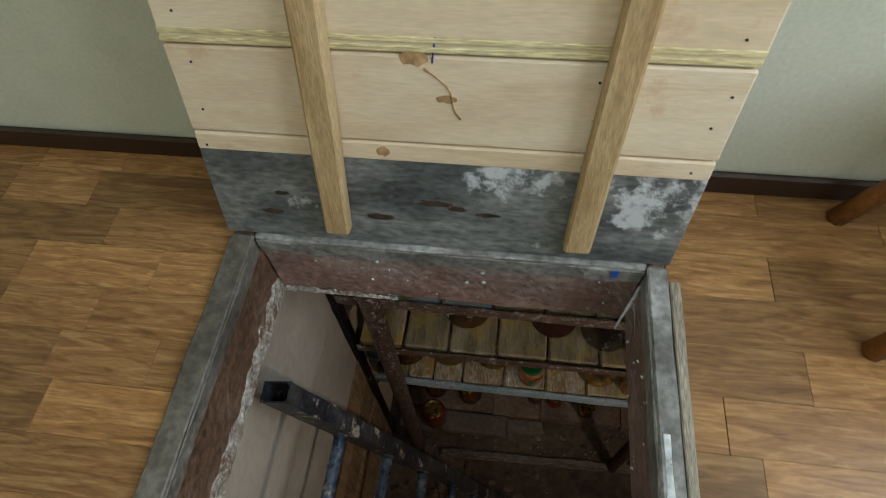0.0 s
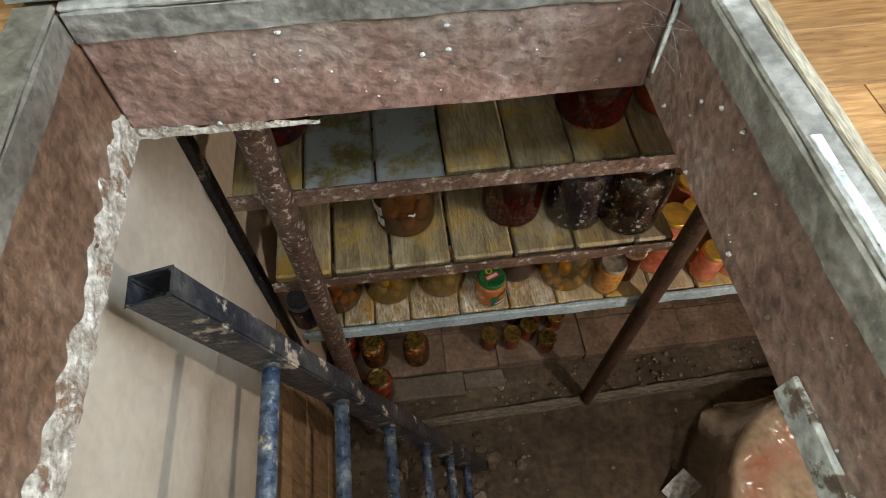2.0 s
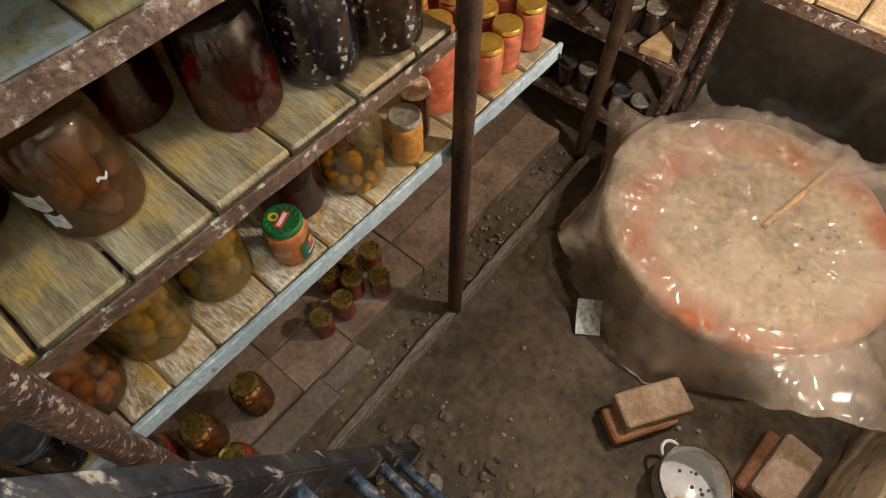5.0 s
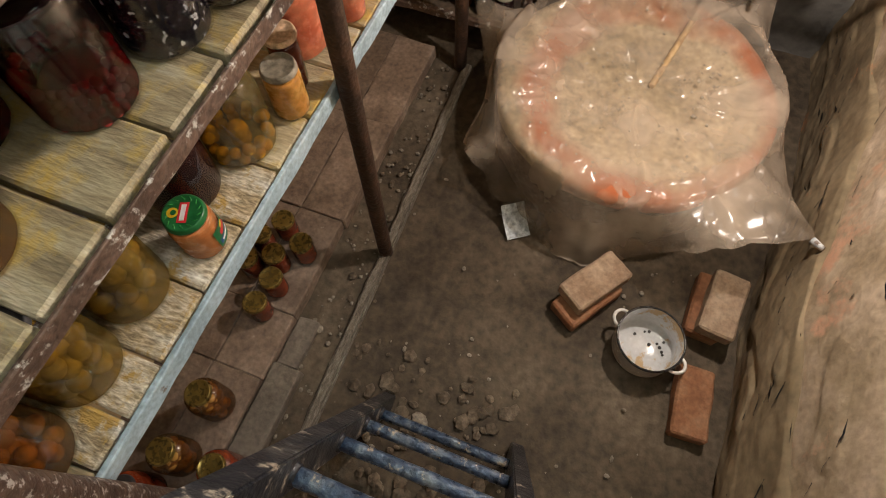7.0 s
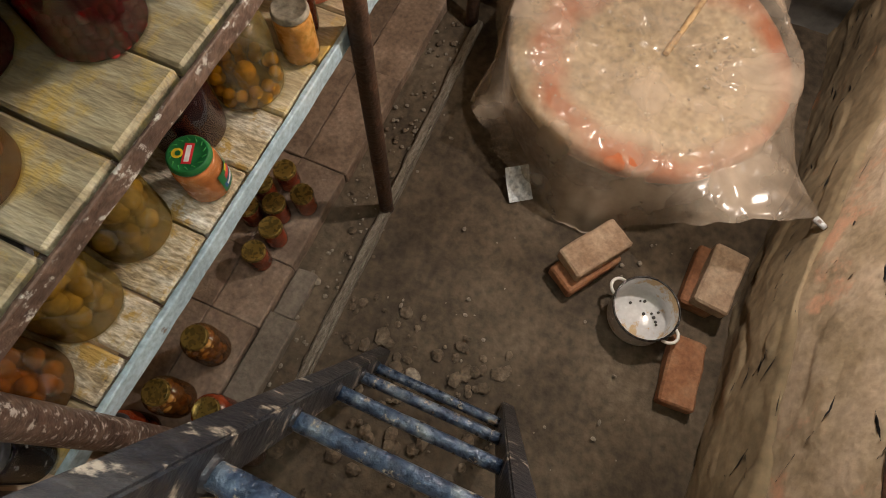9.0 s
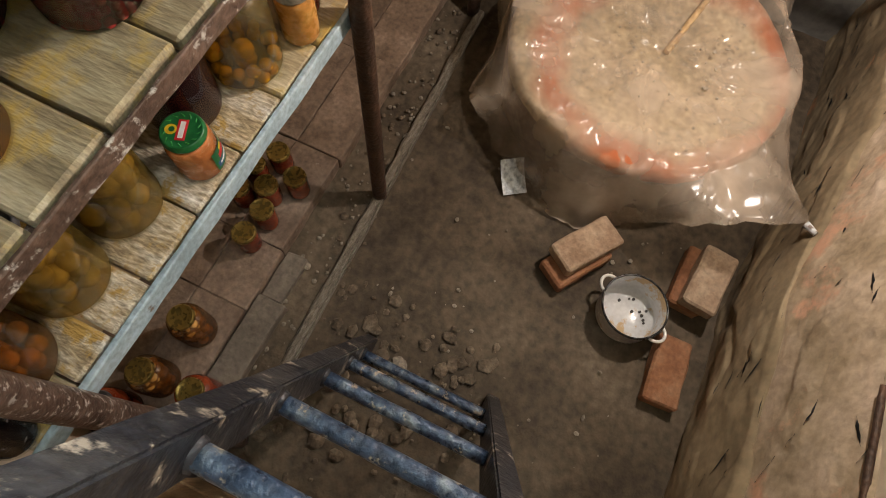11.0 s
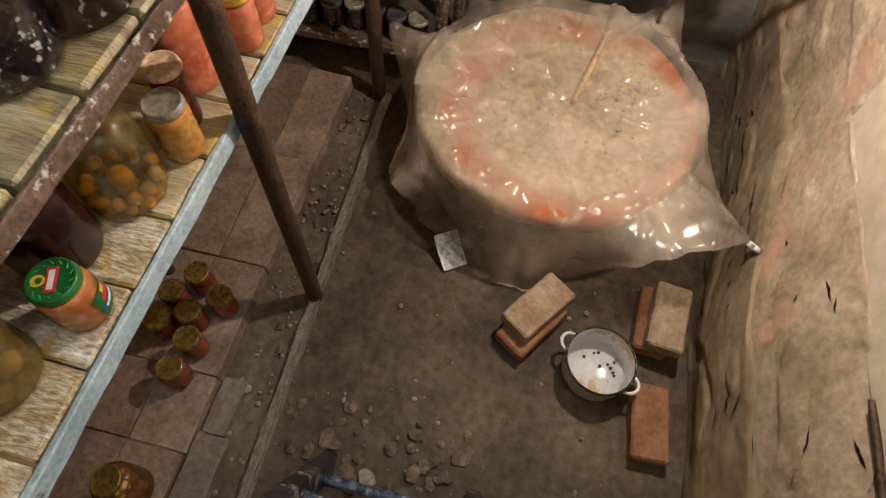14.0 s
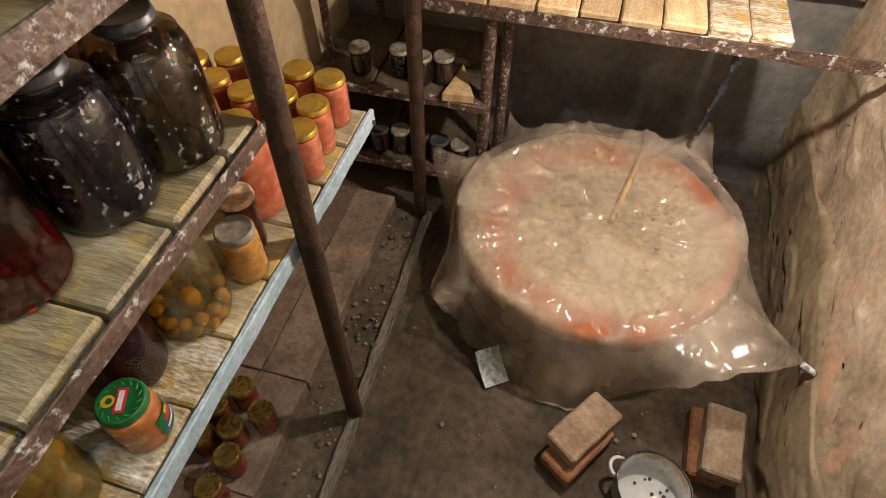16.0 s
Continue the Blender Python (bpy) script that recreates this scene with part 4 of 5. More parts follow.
for x, y, r in ((0.10, 0.30, 0.035), (-0.02, 0.46, 0.025), (0.42, -0.62, 0.016), (0.28, 0.80, 0.022), (0.14, 0.15, 0.018)):
    bm = bmesh.new()
    pebble(bm, (0, 0, 0), r, rng)
    st = tagged(link("stone", bm, M["stone"]), "small pale broken stone on the earth floor", "stone", "loose stones")
    st.matrix_world = pose(x, y, CZ + r * 0.35, 0, 0, rng.uniform(0, 180))


# ---- jars ----
def jar_profile(r, h, neck, shoulder):
    n2, top = neck * 1.03, h - 0.024
    dome = [(n2 + (r - n2) * math.cos(a) ** 0.85, shoulder + (top - shoulder) * math.sin(a)) for a in [radians(d) for d in (12, 24, 36, 48, 60, 72, 84)]]
    return [(r * 0.80, 0.0), (r * 0.93, 0.003), (r * 0.985, 0.010), (r, 0.022), (r, shoulder)] + dome + [(n2, top), (neck, h - 0.016), (neck, h - 0.003)]


TEMPLATES = {}


def jar(kind, at, fill, lid_mat, label, rz=0.0, level=0.86, glass="glass", balls=None, group="preserve jars", tilt=0.0):
    key = (kind, fill, lid_mat, level, glass, balls)
    m = pose(at[0], at[1], at[2], tilt, 0, rz)
    if key in TEMPLATES:
        return tagged(copy_thing(TEMPLATES[key], m), label)
    r, h, neck, sh = {"big": (0.087, 0.258, 0.045, 0.150), "two": (0.066, 0.205, 0.041, 0.125), "litre": (0.048, 0.150, 0.040, 0.108), "half": (0.045, 0.126, 0.041, 0.097), "tall": (0.040, 0.172, 0.038, 0.14), "squat": (0.053, 0.132, 0.042, 0.085)}[kind]
    ob = new("jar")
    tagged(ob, label, "jar", group)
    prof = jar_profile(r, h, neck, sh)
    body = part("glass", lathe(prof), M[glass], ob, "clear glass body")
    inner = [(a - 0.0028, z + 0.0035) for a, z in prof if z + 0.0035 < h * level]
    inner.append((inner[-1][0] * 0.995, h * level))
    inner.append((inner[-1][0] * 0.3, h * level + 0.001))
    if balls:
        liquid, br, k, lo = {"yellow_plum": ("juice", 0.0165, 11, 0.26), "pickle": ("brine", 0.024, 7, 0.78), "cherries": ("dark_syrup", 0.0105, 26, 0.36), "apricots": ("syrup", 0.020, 8, 0.85), "peaches": ("syrup", 0.024, 6, 0.5), "plums": ("plum_syrup", 0.019, 8, 0.8)}[balls]
        part("liquid", lathe(inner), M[liquid], ob, "cloudy liquid")
        bm = bmesh.new()
        g = random.Random(len(TEMPLATES))
        z = 0.004 + br
        while z < h * lo:
            off = g.uniform(0, 6)
            rr = r - br - (0.0022 if balls == "yellow_plum" else 0.0035)
            for j in range(k):
                a = off + 2 * math.pi * (j + g.uniform(-0.25, 0.25)) / k
                if br > 0.018 and g.random() < 0.28:
                    continue
                deep = rr * (g.uniform(0.72, 1.0) if br > 0.018 else 1.0)
                ball(bm, (deep * math.cos(a), deep * math.sin(a), z + g.uniform(-0.004, 0.004)), br * g.uniform(0.85, 1.05), g.uniform(0.8, 1))
            if br > 0.012:
                ball(bm, (0, 0, z), br * 1.6)
            z += br * 1.75
        if br < 0.012:
            ball(bm, (0, 0, 0.05), r * 0.7, 0.6)
        part("fruit", bm, F[balls], ob)
    else:
        bm = lathe(inner)
        part("preserve", bm, F[fill], ob)
    if lid_mat:
        R = neck + 0.0035
        part("lid", lathe([(R, h - 0.013), (R + 0.001, h - 0.011), (R + 0.001, h - 0.008), (R - 0.0005, h - 0.006), (R - 0.001, h + 0.001), (R - 0.003, h + 0.003), (R - 0.006, h + 0.003), (R - 0.008, h + 0.0015), (R * 0.3, h + 0.0015)]), M[lid_mat], ob, {"gold_lid": "gold-coloured tin lid", "dull_gold_lid": "dull gold lid", "tin_lid": "dull grey tin lid", "dark_lid": "dark dusty lid", "peach_lid": "patterned peach lid", "green_lid": "green printed lid"}[lid_mat])
    TEMPLATES[key] = ob
    ob.matrix_world = m
    return ob


Z1, Z2, Z3, Z4 = -0.572, -0.952, -1.352, CZ + 0.071
D3 = "large glass jar of %s on plank shelf"
# lower painted shelf
jar("big", (-0.362, 0.858, Z3), "", "dark_lid", D3 % "amber apricots", balls="apricots")
for x, y in ((-0.462, 0.775), (-0.462, 0.985), (-0.45, 1.085)):
    jar("litre", (x, y, Z3), "black_berry", "dark_lid", "small dusty jar of dark preserve at shelf end", glass="dusty_glass", group="dark jars")
jar("big", (-0.182, 0.873, Z3), "", "dark_lid", D3 % "pale yellow pickles", 30, balls="pickle")
jar("big", (0.0, 0.878, Z3), "", "dark_lid", D3 % "pale yellow pickles", 75, balls="pickle")
jar("big", (0.262, 0.905, Z3), "wine", "dark_lid", D3 % "dark red compote")
jar("big", (0.428, 0.848, Z3), "", "gold_lid", D3 % "yellow plums in clear juice", balls="yellow_plum")
jar("litre", (0.562, 0.782, Z3), "squash", "tin_lid", "small glass jar of squash spread with grey lid")
jar("tall", (0.638, 0.815, Z3), "tomato_dark", "peach_lid", "slim glass jar of red sauce with a patterned lid")
jar("big", (0.768, 0.872, Z3), "tomato", "gold_lid", D3 % "pink tomato juice")
for x, y in ((0.912, 0.787), (1.012, 0.796), (1.135, 0.80), (1.03, 0.895), (1.15, 0.90), (0.90, 0.96), (1.02, 1.0), (1.14, 1.01), (1.05, 1.11), (1.16, 1.12), (0.93, 1.08), (1.12, 1.215)):
    jar("litre", (x, y, Z3), "tomato", "gold_lid", "glass jar of tomato paste with gold lid", rz=x * 90, group="tomato paste jars")
# middle shelf
jar("big", (-0.102, 0.872, Z2), "", "dark_lid", D3 % "halved peaches", level=0.8, balls="peaches")
pj = TEMPLATES[("big", "", "dark_lid", 0.8, "glass", "peaches")]
for a0, a1, z0, z1 in ((-165, -135, 0.095, 0.132), (-150, -132, 0.05, 0.085), (-85, -72, 0.115, 0.122)):
    part("paper_scrap", sheet(6, 3, lambda u, v: Vector((0.0882 * math.cos(radians(a0 + (a1 - a0) * u)), 0.0882 * math.sin(radians(a0 + (a1 - a0) * u)), z0 + (z1 - z0) * v + 0.004 * math.sin(7 * u)))), M["paper"], pj, "torn whitish paper scrap")
jar("big", (-0.27, 1.02, Z2), "black_berry", "dark_lid", D3 % "black berries")
jar("big", (0.065, 1.02, Z2), "", "dark_lid", D3 % "dark red cherries", balls="cherries")
jar("big", (0.208, 0.868, Z2), "", "dark_lid", D3 % "dark red cherries", balls="cherries")
jar("big", (0.386, 0.835, Z2), "black_berry", "dark_lid", D3 % "black berries", glass="dusty_glass")
jar("big", (0.535, 0.798, Z2), "", "dark_lid", "large dusty glass jar of brown plums", glass="dusty_glass", balls="plums")
jar("big", (0.53, 1.02, Z2), "tomato_dark", "gold_lid", D3 % "red tomatoes")
jar("big", (0.30, 1.06, Z2), "wine", "gold_lid", D3 % "dark red compote")
# top shelf
for x, y, f in ((-0.385, 0.90, "cherry"), (-0.25, 1.06, "wine"), (0.05, 1.03, "cherry"), (0.22, 1.06, "black_berry"), (0.365, 0.862, "cherries"), (0.56, 0.872, "tomato_dark"), (0.72, 0.95, "tomato_dark")):
    jar("big", (x, y, Z1), "" if f == "cherries" else f, "dark_lid", balls=f if f == "cherries" else None, label=D3 % {"cherries": "dark red cherries", "cherry": "dark red cherries", "wine": "dark red compote", "black_berry": "black berries", "tomato_dark": "red tomatoes"}[f])
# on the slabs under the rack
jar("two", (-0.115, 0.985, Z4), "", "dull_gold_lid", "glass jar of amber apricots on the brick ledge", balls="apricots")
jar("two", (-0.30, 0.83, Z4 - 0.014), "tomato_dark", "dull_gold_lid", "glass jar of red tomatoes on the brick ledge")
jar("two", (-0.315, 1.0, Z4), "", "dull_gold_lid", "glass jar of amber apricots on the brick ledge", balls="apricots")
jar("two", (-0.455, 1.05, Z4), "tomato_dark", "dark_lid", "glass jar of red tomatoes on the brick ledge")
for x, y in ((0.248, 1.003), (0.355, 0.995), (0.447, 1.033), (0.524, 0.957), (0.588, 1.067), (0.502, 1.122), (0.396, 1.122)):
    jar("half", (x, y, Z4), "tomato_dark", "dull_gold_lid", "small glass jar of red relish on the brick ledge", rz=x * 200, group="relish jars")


# ---- bought jar with the printed green lid ----
sj = jar("squat", (0.158, 0.79, Z3), "sauce", "green_lid", "squat jar of orange spread with printed green lid", rz=22, group="bought jars")
for o in sj.children:
    if o.name.startswith("lid"):
        glid = o
top = 0.1337
bm = bmesh.new()
box(bm, -0.024, 0.024, -0.011, 0.009, top, top + 0.0006)
part("badge", bm, M["label_red"], glid, "red badge")
bm = bmesh.new()
tube(bm, (0.0, 0.021, top), (0.0, 0.021, top + 0.0007), 0.012, 20, 1)
part("badge", bm, M["label_yellow"], glid, "yellow badge")
bm = bmesh.new()
tube(bm, (0.0, 0.019, top + 0.0007), (0.0, 0.019, top + 0.0012), 0.006, 16, 1)
part("badge", bm, M["green_lid"], glid)
bm = boxes((-0.019, 0.019, -0.006, 0.004, top + 0.0006, top + 0.0011))
part("lettering", bm, M["label_white"], glid, "white lettering bar")


for k in range(14):
    a = 2 * math.pi * k / 14
    bm = bmesh.new()
    tube(bm, (0.031 * math.cos(a), 0.031 * math.sin(a), top), (0.039 * math.cos(a + 0.22), 0.039 * math.sin(a + 0.22), top + 0.0004), 0.0016, 5, 2, 0, 0.0007)
    part("leaf_print", bm, M["leaf_green"], glid, "light green leaf print")


def wrap_label(z0, z1, a0, a1, r, material, name, label=""):
    def at(u, v):
        a = radians(a0 + (a1 - a0) * u)
        return Vector((r * math.cos(a), r * math.sin(a), z0 + (z1 - z0) * v))
    return part(name, sheet(14, 2, at), M[material], sj, label)


wrap_label(0.022, 0.080, -118, -40, 0.0534, "green_lid", "paper_label", "green and blue paper label")
wrap_label(0.030, 0.046, -112, -46, 0.0538, "label_blue", "label_band")
wrap_label(0.034, 0.041, -104, -54, 0.0541, "label_white", "label_text")
wrap_label(0.050, 0.064, -100, -62, 0.0538, "label_red", "label_badge")
wrap_label(0.065, 0.076, -90, -72, 0.0538, "label_yellow", "label_badge")


# ---- round tub under plastic film ----
TC = Vector((1.565, -0.05, CZ))
tub = thing("round_tub", TC, "big round red-brown tub filled with earth", "tub")
bm = lathe([(0.50, 0.0), (0.535, 0.05), (0.55, 0.20), (0.552, 0.30), (0.546, 0.335), (0.50, 0.33), (0.48, 0.2)], 90)
rough_up(bm, 0.014, 6)
part("wall", bm, M["tub_wall"], tub)
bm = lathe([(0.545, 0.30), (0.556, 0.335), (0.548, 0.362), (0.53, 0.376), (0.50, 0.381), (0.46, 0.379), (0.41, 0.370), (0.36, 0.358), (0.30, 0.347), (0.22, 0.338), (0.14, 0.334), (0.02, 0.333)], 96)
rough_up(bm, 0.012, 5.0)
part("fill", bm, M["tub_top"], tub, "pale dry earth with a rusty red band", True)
bm = bmesh.new()
tube(bm, (0.03, -0.06, 0.354), (0.44, -0.15, 0.392), 0.013, 10, 6, 0.15)
part("stick", bm, M["batten"], tub, "pale wooden stick")
film = thing("plastic_film", TC, "dusty wrinkled clear plastic film draped over the tub", "plastic sheet")
SPIKES = ((231.7, 0.255, 0.09, 36), (-33, 0.14, 0.07, 26), (43, 0.07, 0.05, 18), (74, 0.15, 0.02, 16), (130, 0.09, -0.16, 20), (183, 0.07, -0.42, 20))


def drape(u, v):
    th = 2 * math.pi * u
    dirn = Vector((math.cos(th), math.sin(th), 0))
    fold = noise.noise(Vector((math.cos(th) * 3.2, math.sin(th) * 3.2, 1.0)))
    fine = noise.noise(Vector((math.cos(th) * 9, math.sin(th) * 9, v * 2.0)))
    pleat = abs(noise.noise(Vector((math.cos(th) * 6, math.sin(th) * 6, 4.0 + v))))
    pull = [(max(0.0, 1 - abs(math.degrees(math.atan2(math.sin(th - radians(a)), math.cos(th - radians(a))))) / w), far, lift) for a, far, lift, w in SPIKES]
    if v < 0.62:
        k = v / 0.62
        r = 0.565 * k
        x, y = r * dirn.x, r * dirn.y
        crease = abs(noise.noise(Vector((x * 4 + 3, y * 4, 2)))) + 0.5 * abs(noise.noise(Vector((x * 11, y * 11, 7))))
        ridge = max(0.0, 0.16 - abs(noise.noise(Vector((x * 2.6 + 9, y * 2.6, 5)))))  + 0.6 * max(0.0, 0.12 - abs(noise.noise(Vector((x * 6 + 2, y * 6, 11)))))
        rad = noise.noise(Vector((dirn.x * 4.5, dirn.y * 4.5, 1.4 * k + 6)))
        z = 0.366 + 0.058 * k ** 3 + 0.016 * k * max(0.0, 0.14 - abs(rad)) / 0.14 - 0.020 * max(0.0, k - 0.86) ** 2 / 0.0196 + 0.020 * crease + 0.17 * ridge * (0.3 + 0.7 * k) + 0.012 * fold * k * k
        for w, far, lift in pull:
            z += 0.25 * lift * w * k ** 6
    else:
        k = (v - 0.62) / 0.38
        r = 0.565 + 0.035 * math.sin(k * math.pi * 0.5) + 0.04 * fold * k + 0.018 * fine * k + 0.05 * pleat * k
        hem = max(0.0, 1 - abs(math.degrees(math.atan2(math.sin(th - radians(208)), math.cos(th - radians(208))))) / 24)
        z = 0.410 + 0.016 * max(0.0, 0.14 - abs(noise.noise(Vector((dirn.x * 4.5, dirn.y * 4.5, 7.4))))) / 0.14 * (1 - k) + 0.012 * fold - (0.39 - 0.13 * hem) * k ** 1.3
        for w, far, lift in pull:
            r += far * w * k ** 0.9
            z += (0.40 * k ** 1.35 + lift * (0.25 + 0.75 * k) - 0.02) * w
        z += 0.012 * noise.noise(Vector((dirn.x * 7, dirn.y * 7, k * 4)))
        z = max(z, 0.012 + 0.01 * fine)
    return Vector((r * dirn.x, r * dirn.y, z))


bm = sheet(260, 90, drape)
bmesh.ops.remove_doubles(bm, verts=bm.verts, dist=0.0004)
bmesh.ops.reverse_faces(bm, faces=bm.faces)
part("film_sheet", bm, M["film"], film)
bm = bmesh.new()
tube(bm, (-0.535, -0.676, 0.474), (-0.562, -0.71, 0.482), 0.014, 8, 3, 0.3, 0.008)
part("knot", bm, M["white_paint"], film, "twisted tied corner")
paper = thing("paper_scrap", (0.985, 0.228, CZ + 0.012), "scrap of pale blue printed paper beside the tub", "paper", rz=35)
part("sheet_of_paper", sheet(6, 6, lambda u, v: Vector((-0.06 + 0.12 * u, -0.05 + 0.1 * v, 0.006 * math.sin(u * 5) + 0.09 * u * u))), M["paper"], paper)
rng = random.Random(21)
bm = bmesh.new()
for i in range(150):
    a, r = rng.uniform(0, 6.28), 0.5 * math.sqrt(rng.random())
    pebble(bm, (TC.x + r * math.cos(a), TC.y + r * math.sin(a), CZ + 0.366 + 0.05 * (r / 0.56) ** 3 + 0.004), rng.choice((0.002, 0.003, 0.004, 0.006)), rng)
for i in range(26):
    pebble(bm, (TC.x + 0.04 + rng.gauss(0, 0.10), TC.y - 0.27 + rng.gauss(0, 0.05), CZ + 0.386), rng.choice((0.003, 0.004, 0.008)), rng)
for i in range(120):
    pebble(bm, (TC.x - 0.02 + rng.gauss(0, 0.14), TC.y + 0.05 + rng.gauss(0, 0.14), CZ + 0.383), rng.choice((0.002, 0.003, 0.005)), rng)
tagged(link("film_crumbs", bm, M["stone"]), "crumbs of plaster and dirt on the plastic film", "dirt", "", "stuff")


# ---- bricks and pot ----
def brick(name, at, rz, material, label, tilt=0.0, chip=0):
    bm = worn_box(-0.131, 0.131, -0.065, 0.065, 0, 0.066, 0.03, 0.004, 0.008, chip)
    ob = tagged(link(name, bm, M[material]), label, "brick", "loose bricks")
    ob.matrix_world = pose(*at, tilt, 0, rz)
    return ob


brick("brick", (0.762, -0.137, CZ + 0.002), -33, "red_brick", "orange clay brick lying on the earth floor", chip=1)
brick("brick", (0.81, -0.143, CZ + 0.068), -35, "brick", "dusty buff brick lying on another brick", chip=2)
brick("brick", (0.892, -0.582, CZ + 0.002), -3, "red_brick", "orange clay brick beside the tub", chip=3)
brick("brick", (0.886, -0.617, CZ + 0.068), -6, "brick", "soot-spotted buff brick lying on another brick", chip=4)
brick("brick", (0.506, -0.595, CZ + 0.002), 3, "red_brick", "orange clay brick lying on the earth floor", chip=5)
pot = thing("enamel_pot", (0.655, -0.388, CZ + 0.003), "white enamel pot with stained inside and black rim", "pot", rz=-25)
PR, PH = 0.120, 0.128
part("body", lathe([(PR * 0.86, 0.0), (PR * 0.93, 0.006), (PR * 0.97, 0.02), (PR, PH - 0.006), (PR + 0.004, PH)], 40, high=False), M["enamel"], pot)
bm = lathe([(PR + 0.002, PH + 0.0005), (PR - 0.003, PH - 0.004), (PR * 0.96, 0.022), (PR * 0.90, 0.010), (PR * 0.1, 0.007)], 40, low=False)
part("inside", bm, M["enamel_blue"], pot, "bluish stained enamel inside")
part("rim", lathe([(PR - 0.002, PH), (PR - 0.001, PH + 0.004), (PR + 0.004, PH + 0.004), (PR + 0.006, PH), (PR + 0.003, PH - 0.003)], 40, False), M["enamel_black"], pot, "black rim")
for sgn in (-1, 1):
    bm = bmesh.new()
    pts = [Vector((0.034 * math.sin(a), -sgn * (PR - 0.002 + 0.036 * math.cos(a)), PH - 0.03 + 0.006 * math.cos(a))) for a in [-math.pi / 2 + math.pi * i / 10 for i in range(11)]]
    bent(bm, pts, 0.0065)
    part("handle", bm, M["enamel"], pot)
rng = random.Random(3)
for i in range(9):
    a, r = rng.uniform(-1.2, 1.6), rng.uniform(0.03, 0.088)
    bm = bmesh.new()
    tube(bm, (r * math.cos(a), r * math.sin(a), 0.0085 + 0.004 * (r / 0.09) ** 3), (r * math.cos(a), r * math.sin(a), 0.0125 + 0.004 * (r / 0.09) ** 3), rng.uniform(0.004, 0.007), 10, 1)
    part("chip", bm, M["black"], pot, "black chipped spot")

# ---- far rack ----
FX = 1.80
far = thing("far_rack", (0, 0, 0), "rusty pipe rack by the far wall with plank top", "shelf rack")
bm = bmesh.new()
tube(bm, (1.73, 0.75, -0.235), (1.73, 0.75, CZ), 0.03, 16, 40, 0.03)
part("post", bm, M["post_pipe"], far)
for x, y, z0, z1, r in ((1.85, 0.49, -1.34, CZ, 0.026), (1.97, 0.44, -1.34, CZ, 0.024), (2.3, 1.1, -1.34, CZ, 0.02), (1.95, 1.21, -0.7, CZ, 0.018)):
    bm = bmesh.new()
    tube(bm, (x, y, z0), (x + 0.02, y + 0.01, z1), r, 12, 24, 0.12)
    part("post", bm, M["rust_pipe"], far)
part("beam", worn_box(FX, FX + 0.006, -0.84, 0.80, -1.345, -1.295, 0.06, 0.003, 0.001, 2), M["rust"], far)
part("beam", worn_box(FX - 0.01, FX, 0.86, 1.28, -1.30, -1.25, 0.06, 0.003, 0.001, 3), M["rust"], far)
part("beam", worn_box(FX, FX + 0.03, 0.50, 1.28, -2.17, -2.135, 0.06, 0.006, 0.004, 4), M["rust"], far)
part("beam", worn_box(FX, FX + 0.03, 0.48, 1.28, -1.765, -1.73, 0.06, 0.006, 0.004, 5), M["rust"], far)
part("beam", worn_box(2.30, 2.33, -0.82, 1.28, -1.345, -1.305, 0.1, 0.003, 0.001, 6), M["rust"], far)
yy = 0.80
rng = random.Random(8)
while yy > -0.40:
    w = rng.uniform(0.13, 0.17)
    mt = "shelf_board_white" if yy - w < -0.30 else "old_board"
    part("plank", worn_box(FX + 0.004 + rng.uniform(0, 0.02), 2.37, yy - w + 0.003, yy - 0.003, -1.304, -1.272 + rng.uniform(-0.006, 0.006), 0.09, 0.003, 0.006, yy * 9), M[mt] if mt != "old_board" else M["far_plank"], far)
    yy -= w
# Lower shelves, in boards coloured dark for the shade beneath the top.
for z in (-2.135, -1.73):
    part("plank", worn_box(FX + 0.03, 2.36, 0.49, 0.98, z - 0.025, z, 0.09, 0.004, 0.006, z), M["shaded_board"], far)
    part("plank", worn_box(FX + 0.03, 2.36, 0.99, 1.27, z - 0.025, z, 0.09, 0.004, 0.006, z * 2), M["shaded_board"], far)
rng = random.Random(31)
for i in range(7):
    y = 0.60 + i * 0.098
    jar("half", (FX + 0.085 + rng.uniform(-0.01, 0.03), y, -2.133), ["wine", "black_berry", "apricot", "plum"][i % 4], "dark_lid" if i % 3 else "tin_lid", "small dusty glass jar on the far rack", glass="dusty_glass", group="far rack jars")
for i, y in enumerate((0.78, 0.88, 1.05, 0.69)):
    jar("half", (FX + 0.10 + 0.03 * (i % 2), y, -1.728), ["plum", "black_berry", "wine"][i % 3], "tin_lid", "small dusty glass jar on the far rack", glass="dusty_glass", group="far rack jars")
bm = bmesh.new()
a = [bm.verts.new(c) for c in ((-0.02, -0.065, 0), (-0.02, 0.065, 0), (0.20, 0.0, 0.0))]
b = [bm.verts.new(v.co + Vector((0, 0, 0.04))) for v in a]
bm.faces.new(a[::-1]); bm.faces.new(b)
for j in range(3):
    bm.faces.new((a[j], a[(j + 1) % 3], b[(j + 1) % 3], b[j]))
bmesh.ops.bevel(bm, geom=bm.edges[:], offset=0.003, segments=1, affect="EDGES")
wedge = tagged(link("wood_wedge", bm, M["batten"]), "triangular offcut of pale wood on the far rack", "offcut")
wedge.matrix_world = pose(FX + 0.02, 0.60, -1.727, 0, 0, 8)
bm = bmesh.new()
tube(bm, (FX + 0.02, -0.365, -1.345), (FX + 0.20, -0.38, -1.83), 0.014, 8, 20, 0.5, 0.010)
tagged(link("rod", bm, M["rung_steel"]), "paint-flecked thin rod hanging from the far rack", "rod")

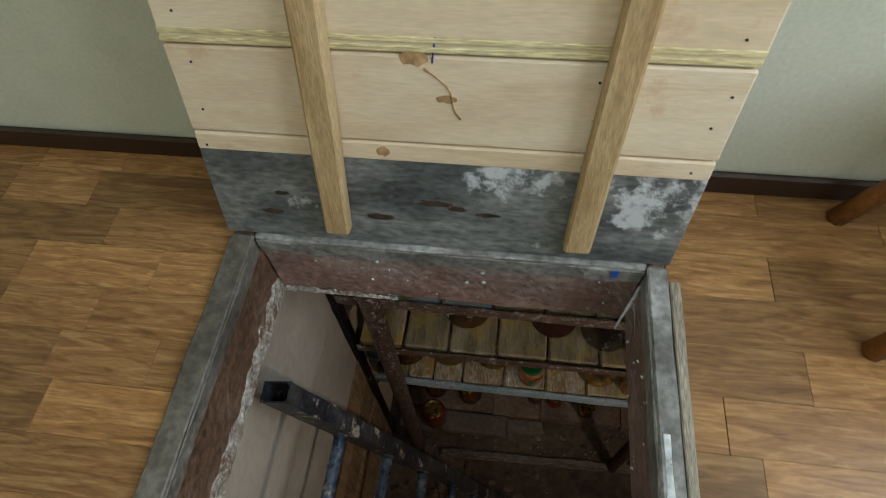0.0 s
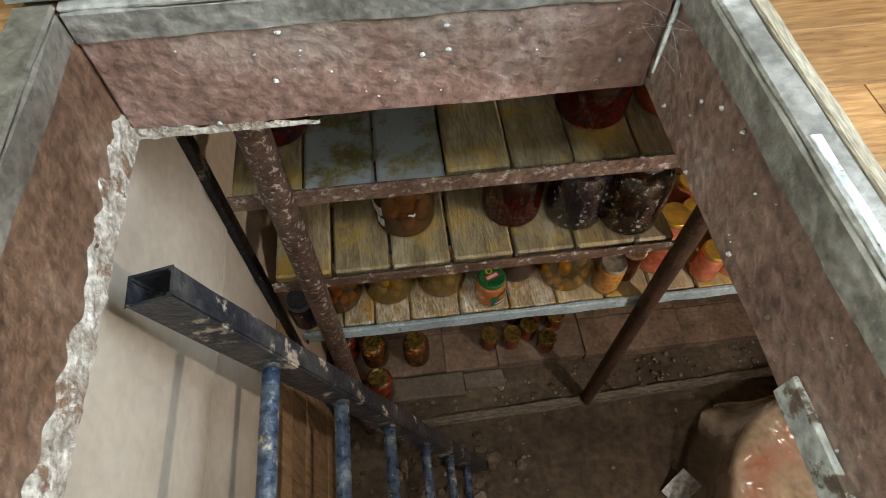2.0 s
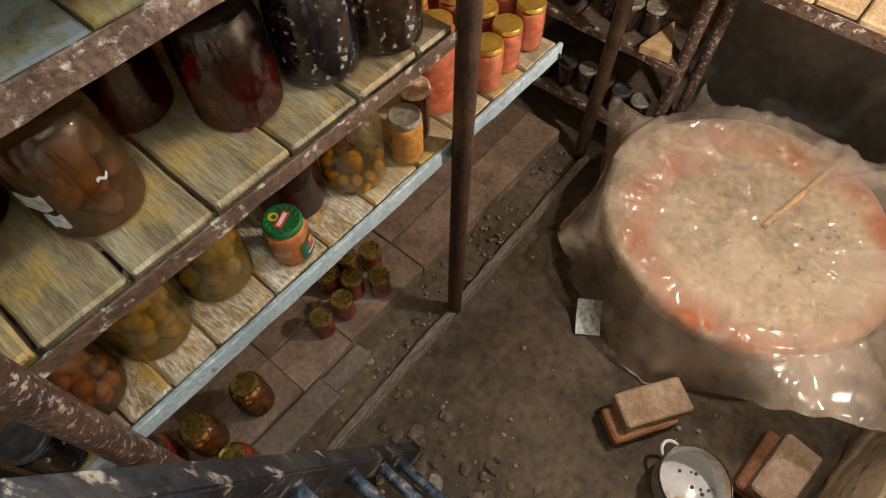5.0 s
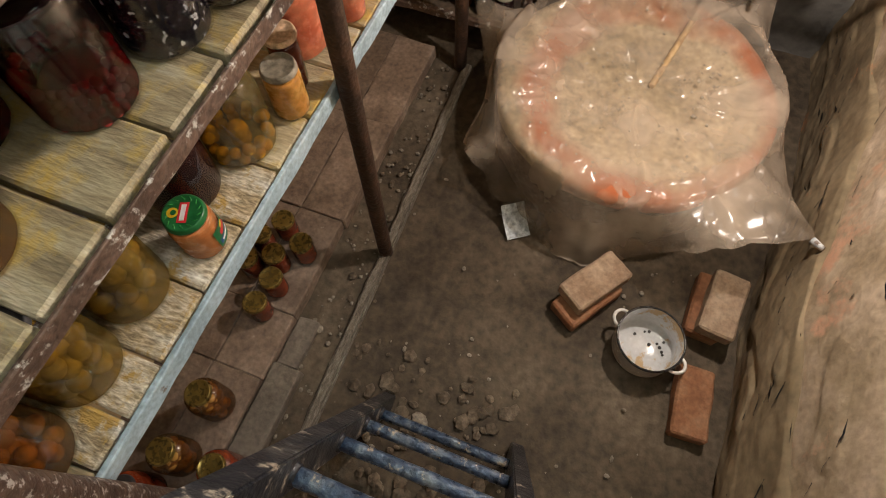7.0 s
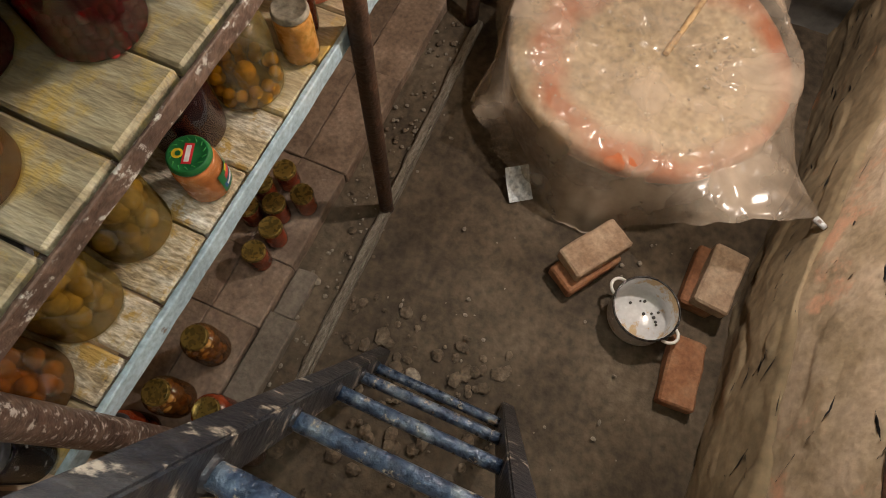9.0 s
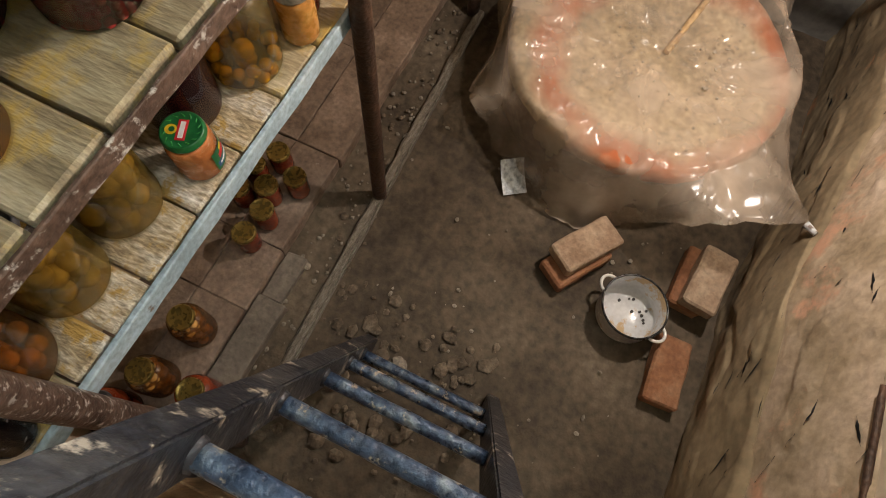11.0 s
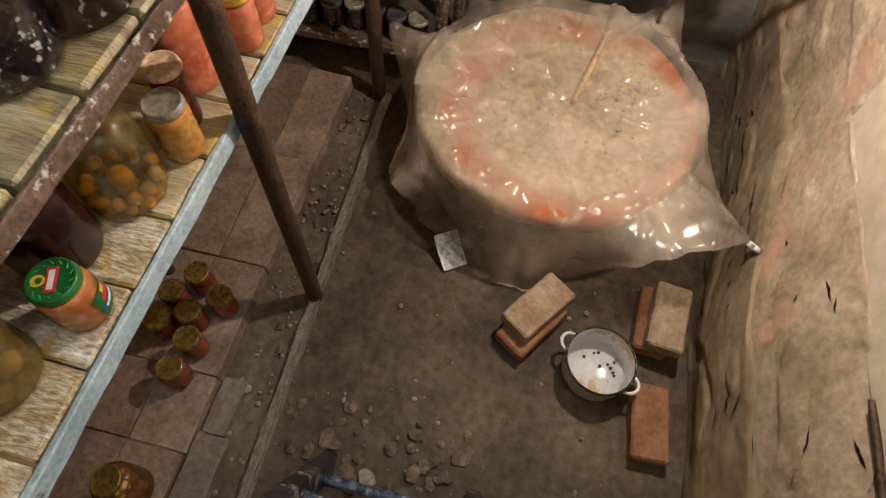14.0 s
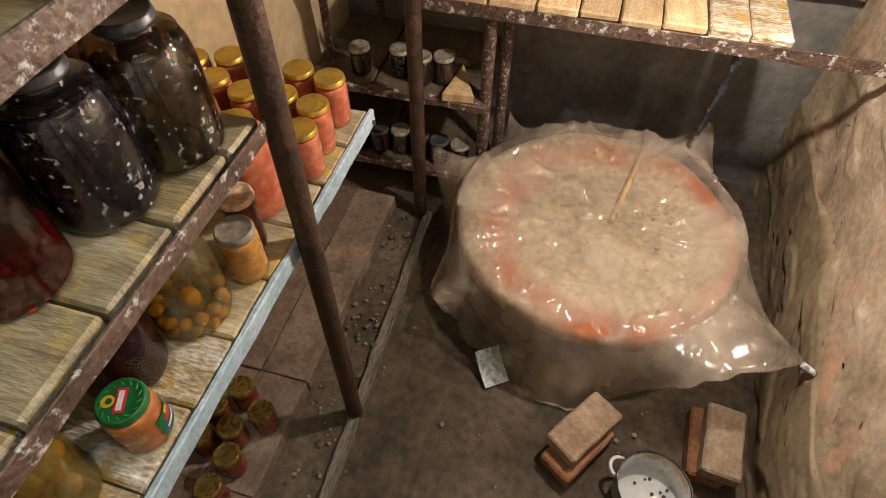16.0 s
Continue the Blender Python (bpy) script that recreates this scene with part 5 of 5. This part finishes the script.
bm = bmesh.new()
tube(bm, (0.445, -0.822, -1.548), (0.05, -0.83, -1.552), 0.008, 8, 14, 0.25, 0.010)
tagged(link("iron_bar", bm, M["post_pipe"]), "rusty iron bar lying along the cellar wall", "bar")
rng = random.Random(41)
bm = bmesh.new()
for i in range(64):
    u = 0.36 + 0.56 * rng.random()
    v = rng.choice((rng.uniform(0.2, 0.5), rng.uniform(0.3, 0.9)))
    n = 7
    ln, wd = rng.uniform(0.02, 0.09), rng.uniform(0.002, 0.010)
    slope = rng.uniform(-0.6, 0.9)
    up_, dn_ = [], []
    for k in range(n):
        s = k / (n - 1) - 0.5
        p = clay(u + s * ln / 3.75, v + s * slope * ln / 0.9)
        w = wd * math.cos(s * math.pi) * rng.uniform(0.6, 1.3)
        off = 0.019 if v < 0.46 else 0.006
        up_.append(bm.verts.new(p + Vector((0, off, w + 0.0004))))
        dn_.append(bm.verts.new(p + Vector((0, off - 0.002, -w))))
    for k in range(n - 1):
        bm.faces.new((up_[k], dn_[k], dn_[k + 1], up_[k + 1]))
bmesh.ops.solidify(bm, geom=bm.faces[:], thickness=0.003)
tagged(link("torn_felt", bm, M["felt"]), "torn scraps of dark roofing felt in the clay wall", "felt", "", "stuff")

# ---- bulb hanging in the cellar ----
bulb = thing("light_bulb", BULB, "bare glowing light bulb hanging from the cellar ceiling", "lamp")
bm = bmesh.new()
tube(bm, (0, 0, 0.075), (0, 0, 0.19), 0.003, 6, 2)
part("cord", bm, M["black"], bulb)
part("socket", lathe([(0.016, 0.042), (0.018, 0.045), (0.018, 0.075), (0.01, 0.08)], 16), M["black"], bulb)

# ---- laminate strips ----
rng = random.Random(5)
meshes = {}
y = 0.769
rows = []
while y > -1.0:
    rows.append((y - 0.0945, y))
    y -= 0.0945
for y0, y1 in rows:
    x = -1.6 - rng.uniform(0, 0.4)
    while x < 1.2:
        w = rng.choice((0.20, 0.28, 0.34, 0.40, 0.46))
        spans = [(x, x + w)]
        if y0 < HY1 + 0.02 and y1 > HY0:
            spans = [(max(x, a), min(x + w, b)) for a, b in ((-9, HX0 - 0.003), (HX1 + 0.005, 9))]
        for a, b in spans:
            if b - a < 0.015:
                continue
            top_y = min(y1, 0.73)
            key = (round(b - a, 3), round(top_y - y0, 3))
            if key not in meshes:
                bm = bmesh.new()
                ww, dd = key
                box(bm, 0, ww - 0.0009, 0, dd - 0.0009, -0.004, 0, 0.0004)
                me = bpy.data.meshes.new("strip")
                bm.to_mesh(me)
                bm.free()
                me.materials.append(M["laminate"])
                meshes[key] = me
            o = new("strip", meshes[key])
            o.parent = floor
            o.location = (a, y0, 0.0)
        x += w
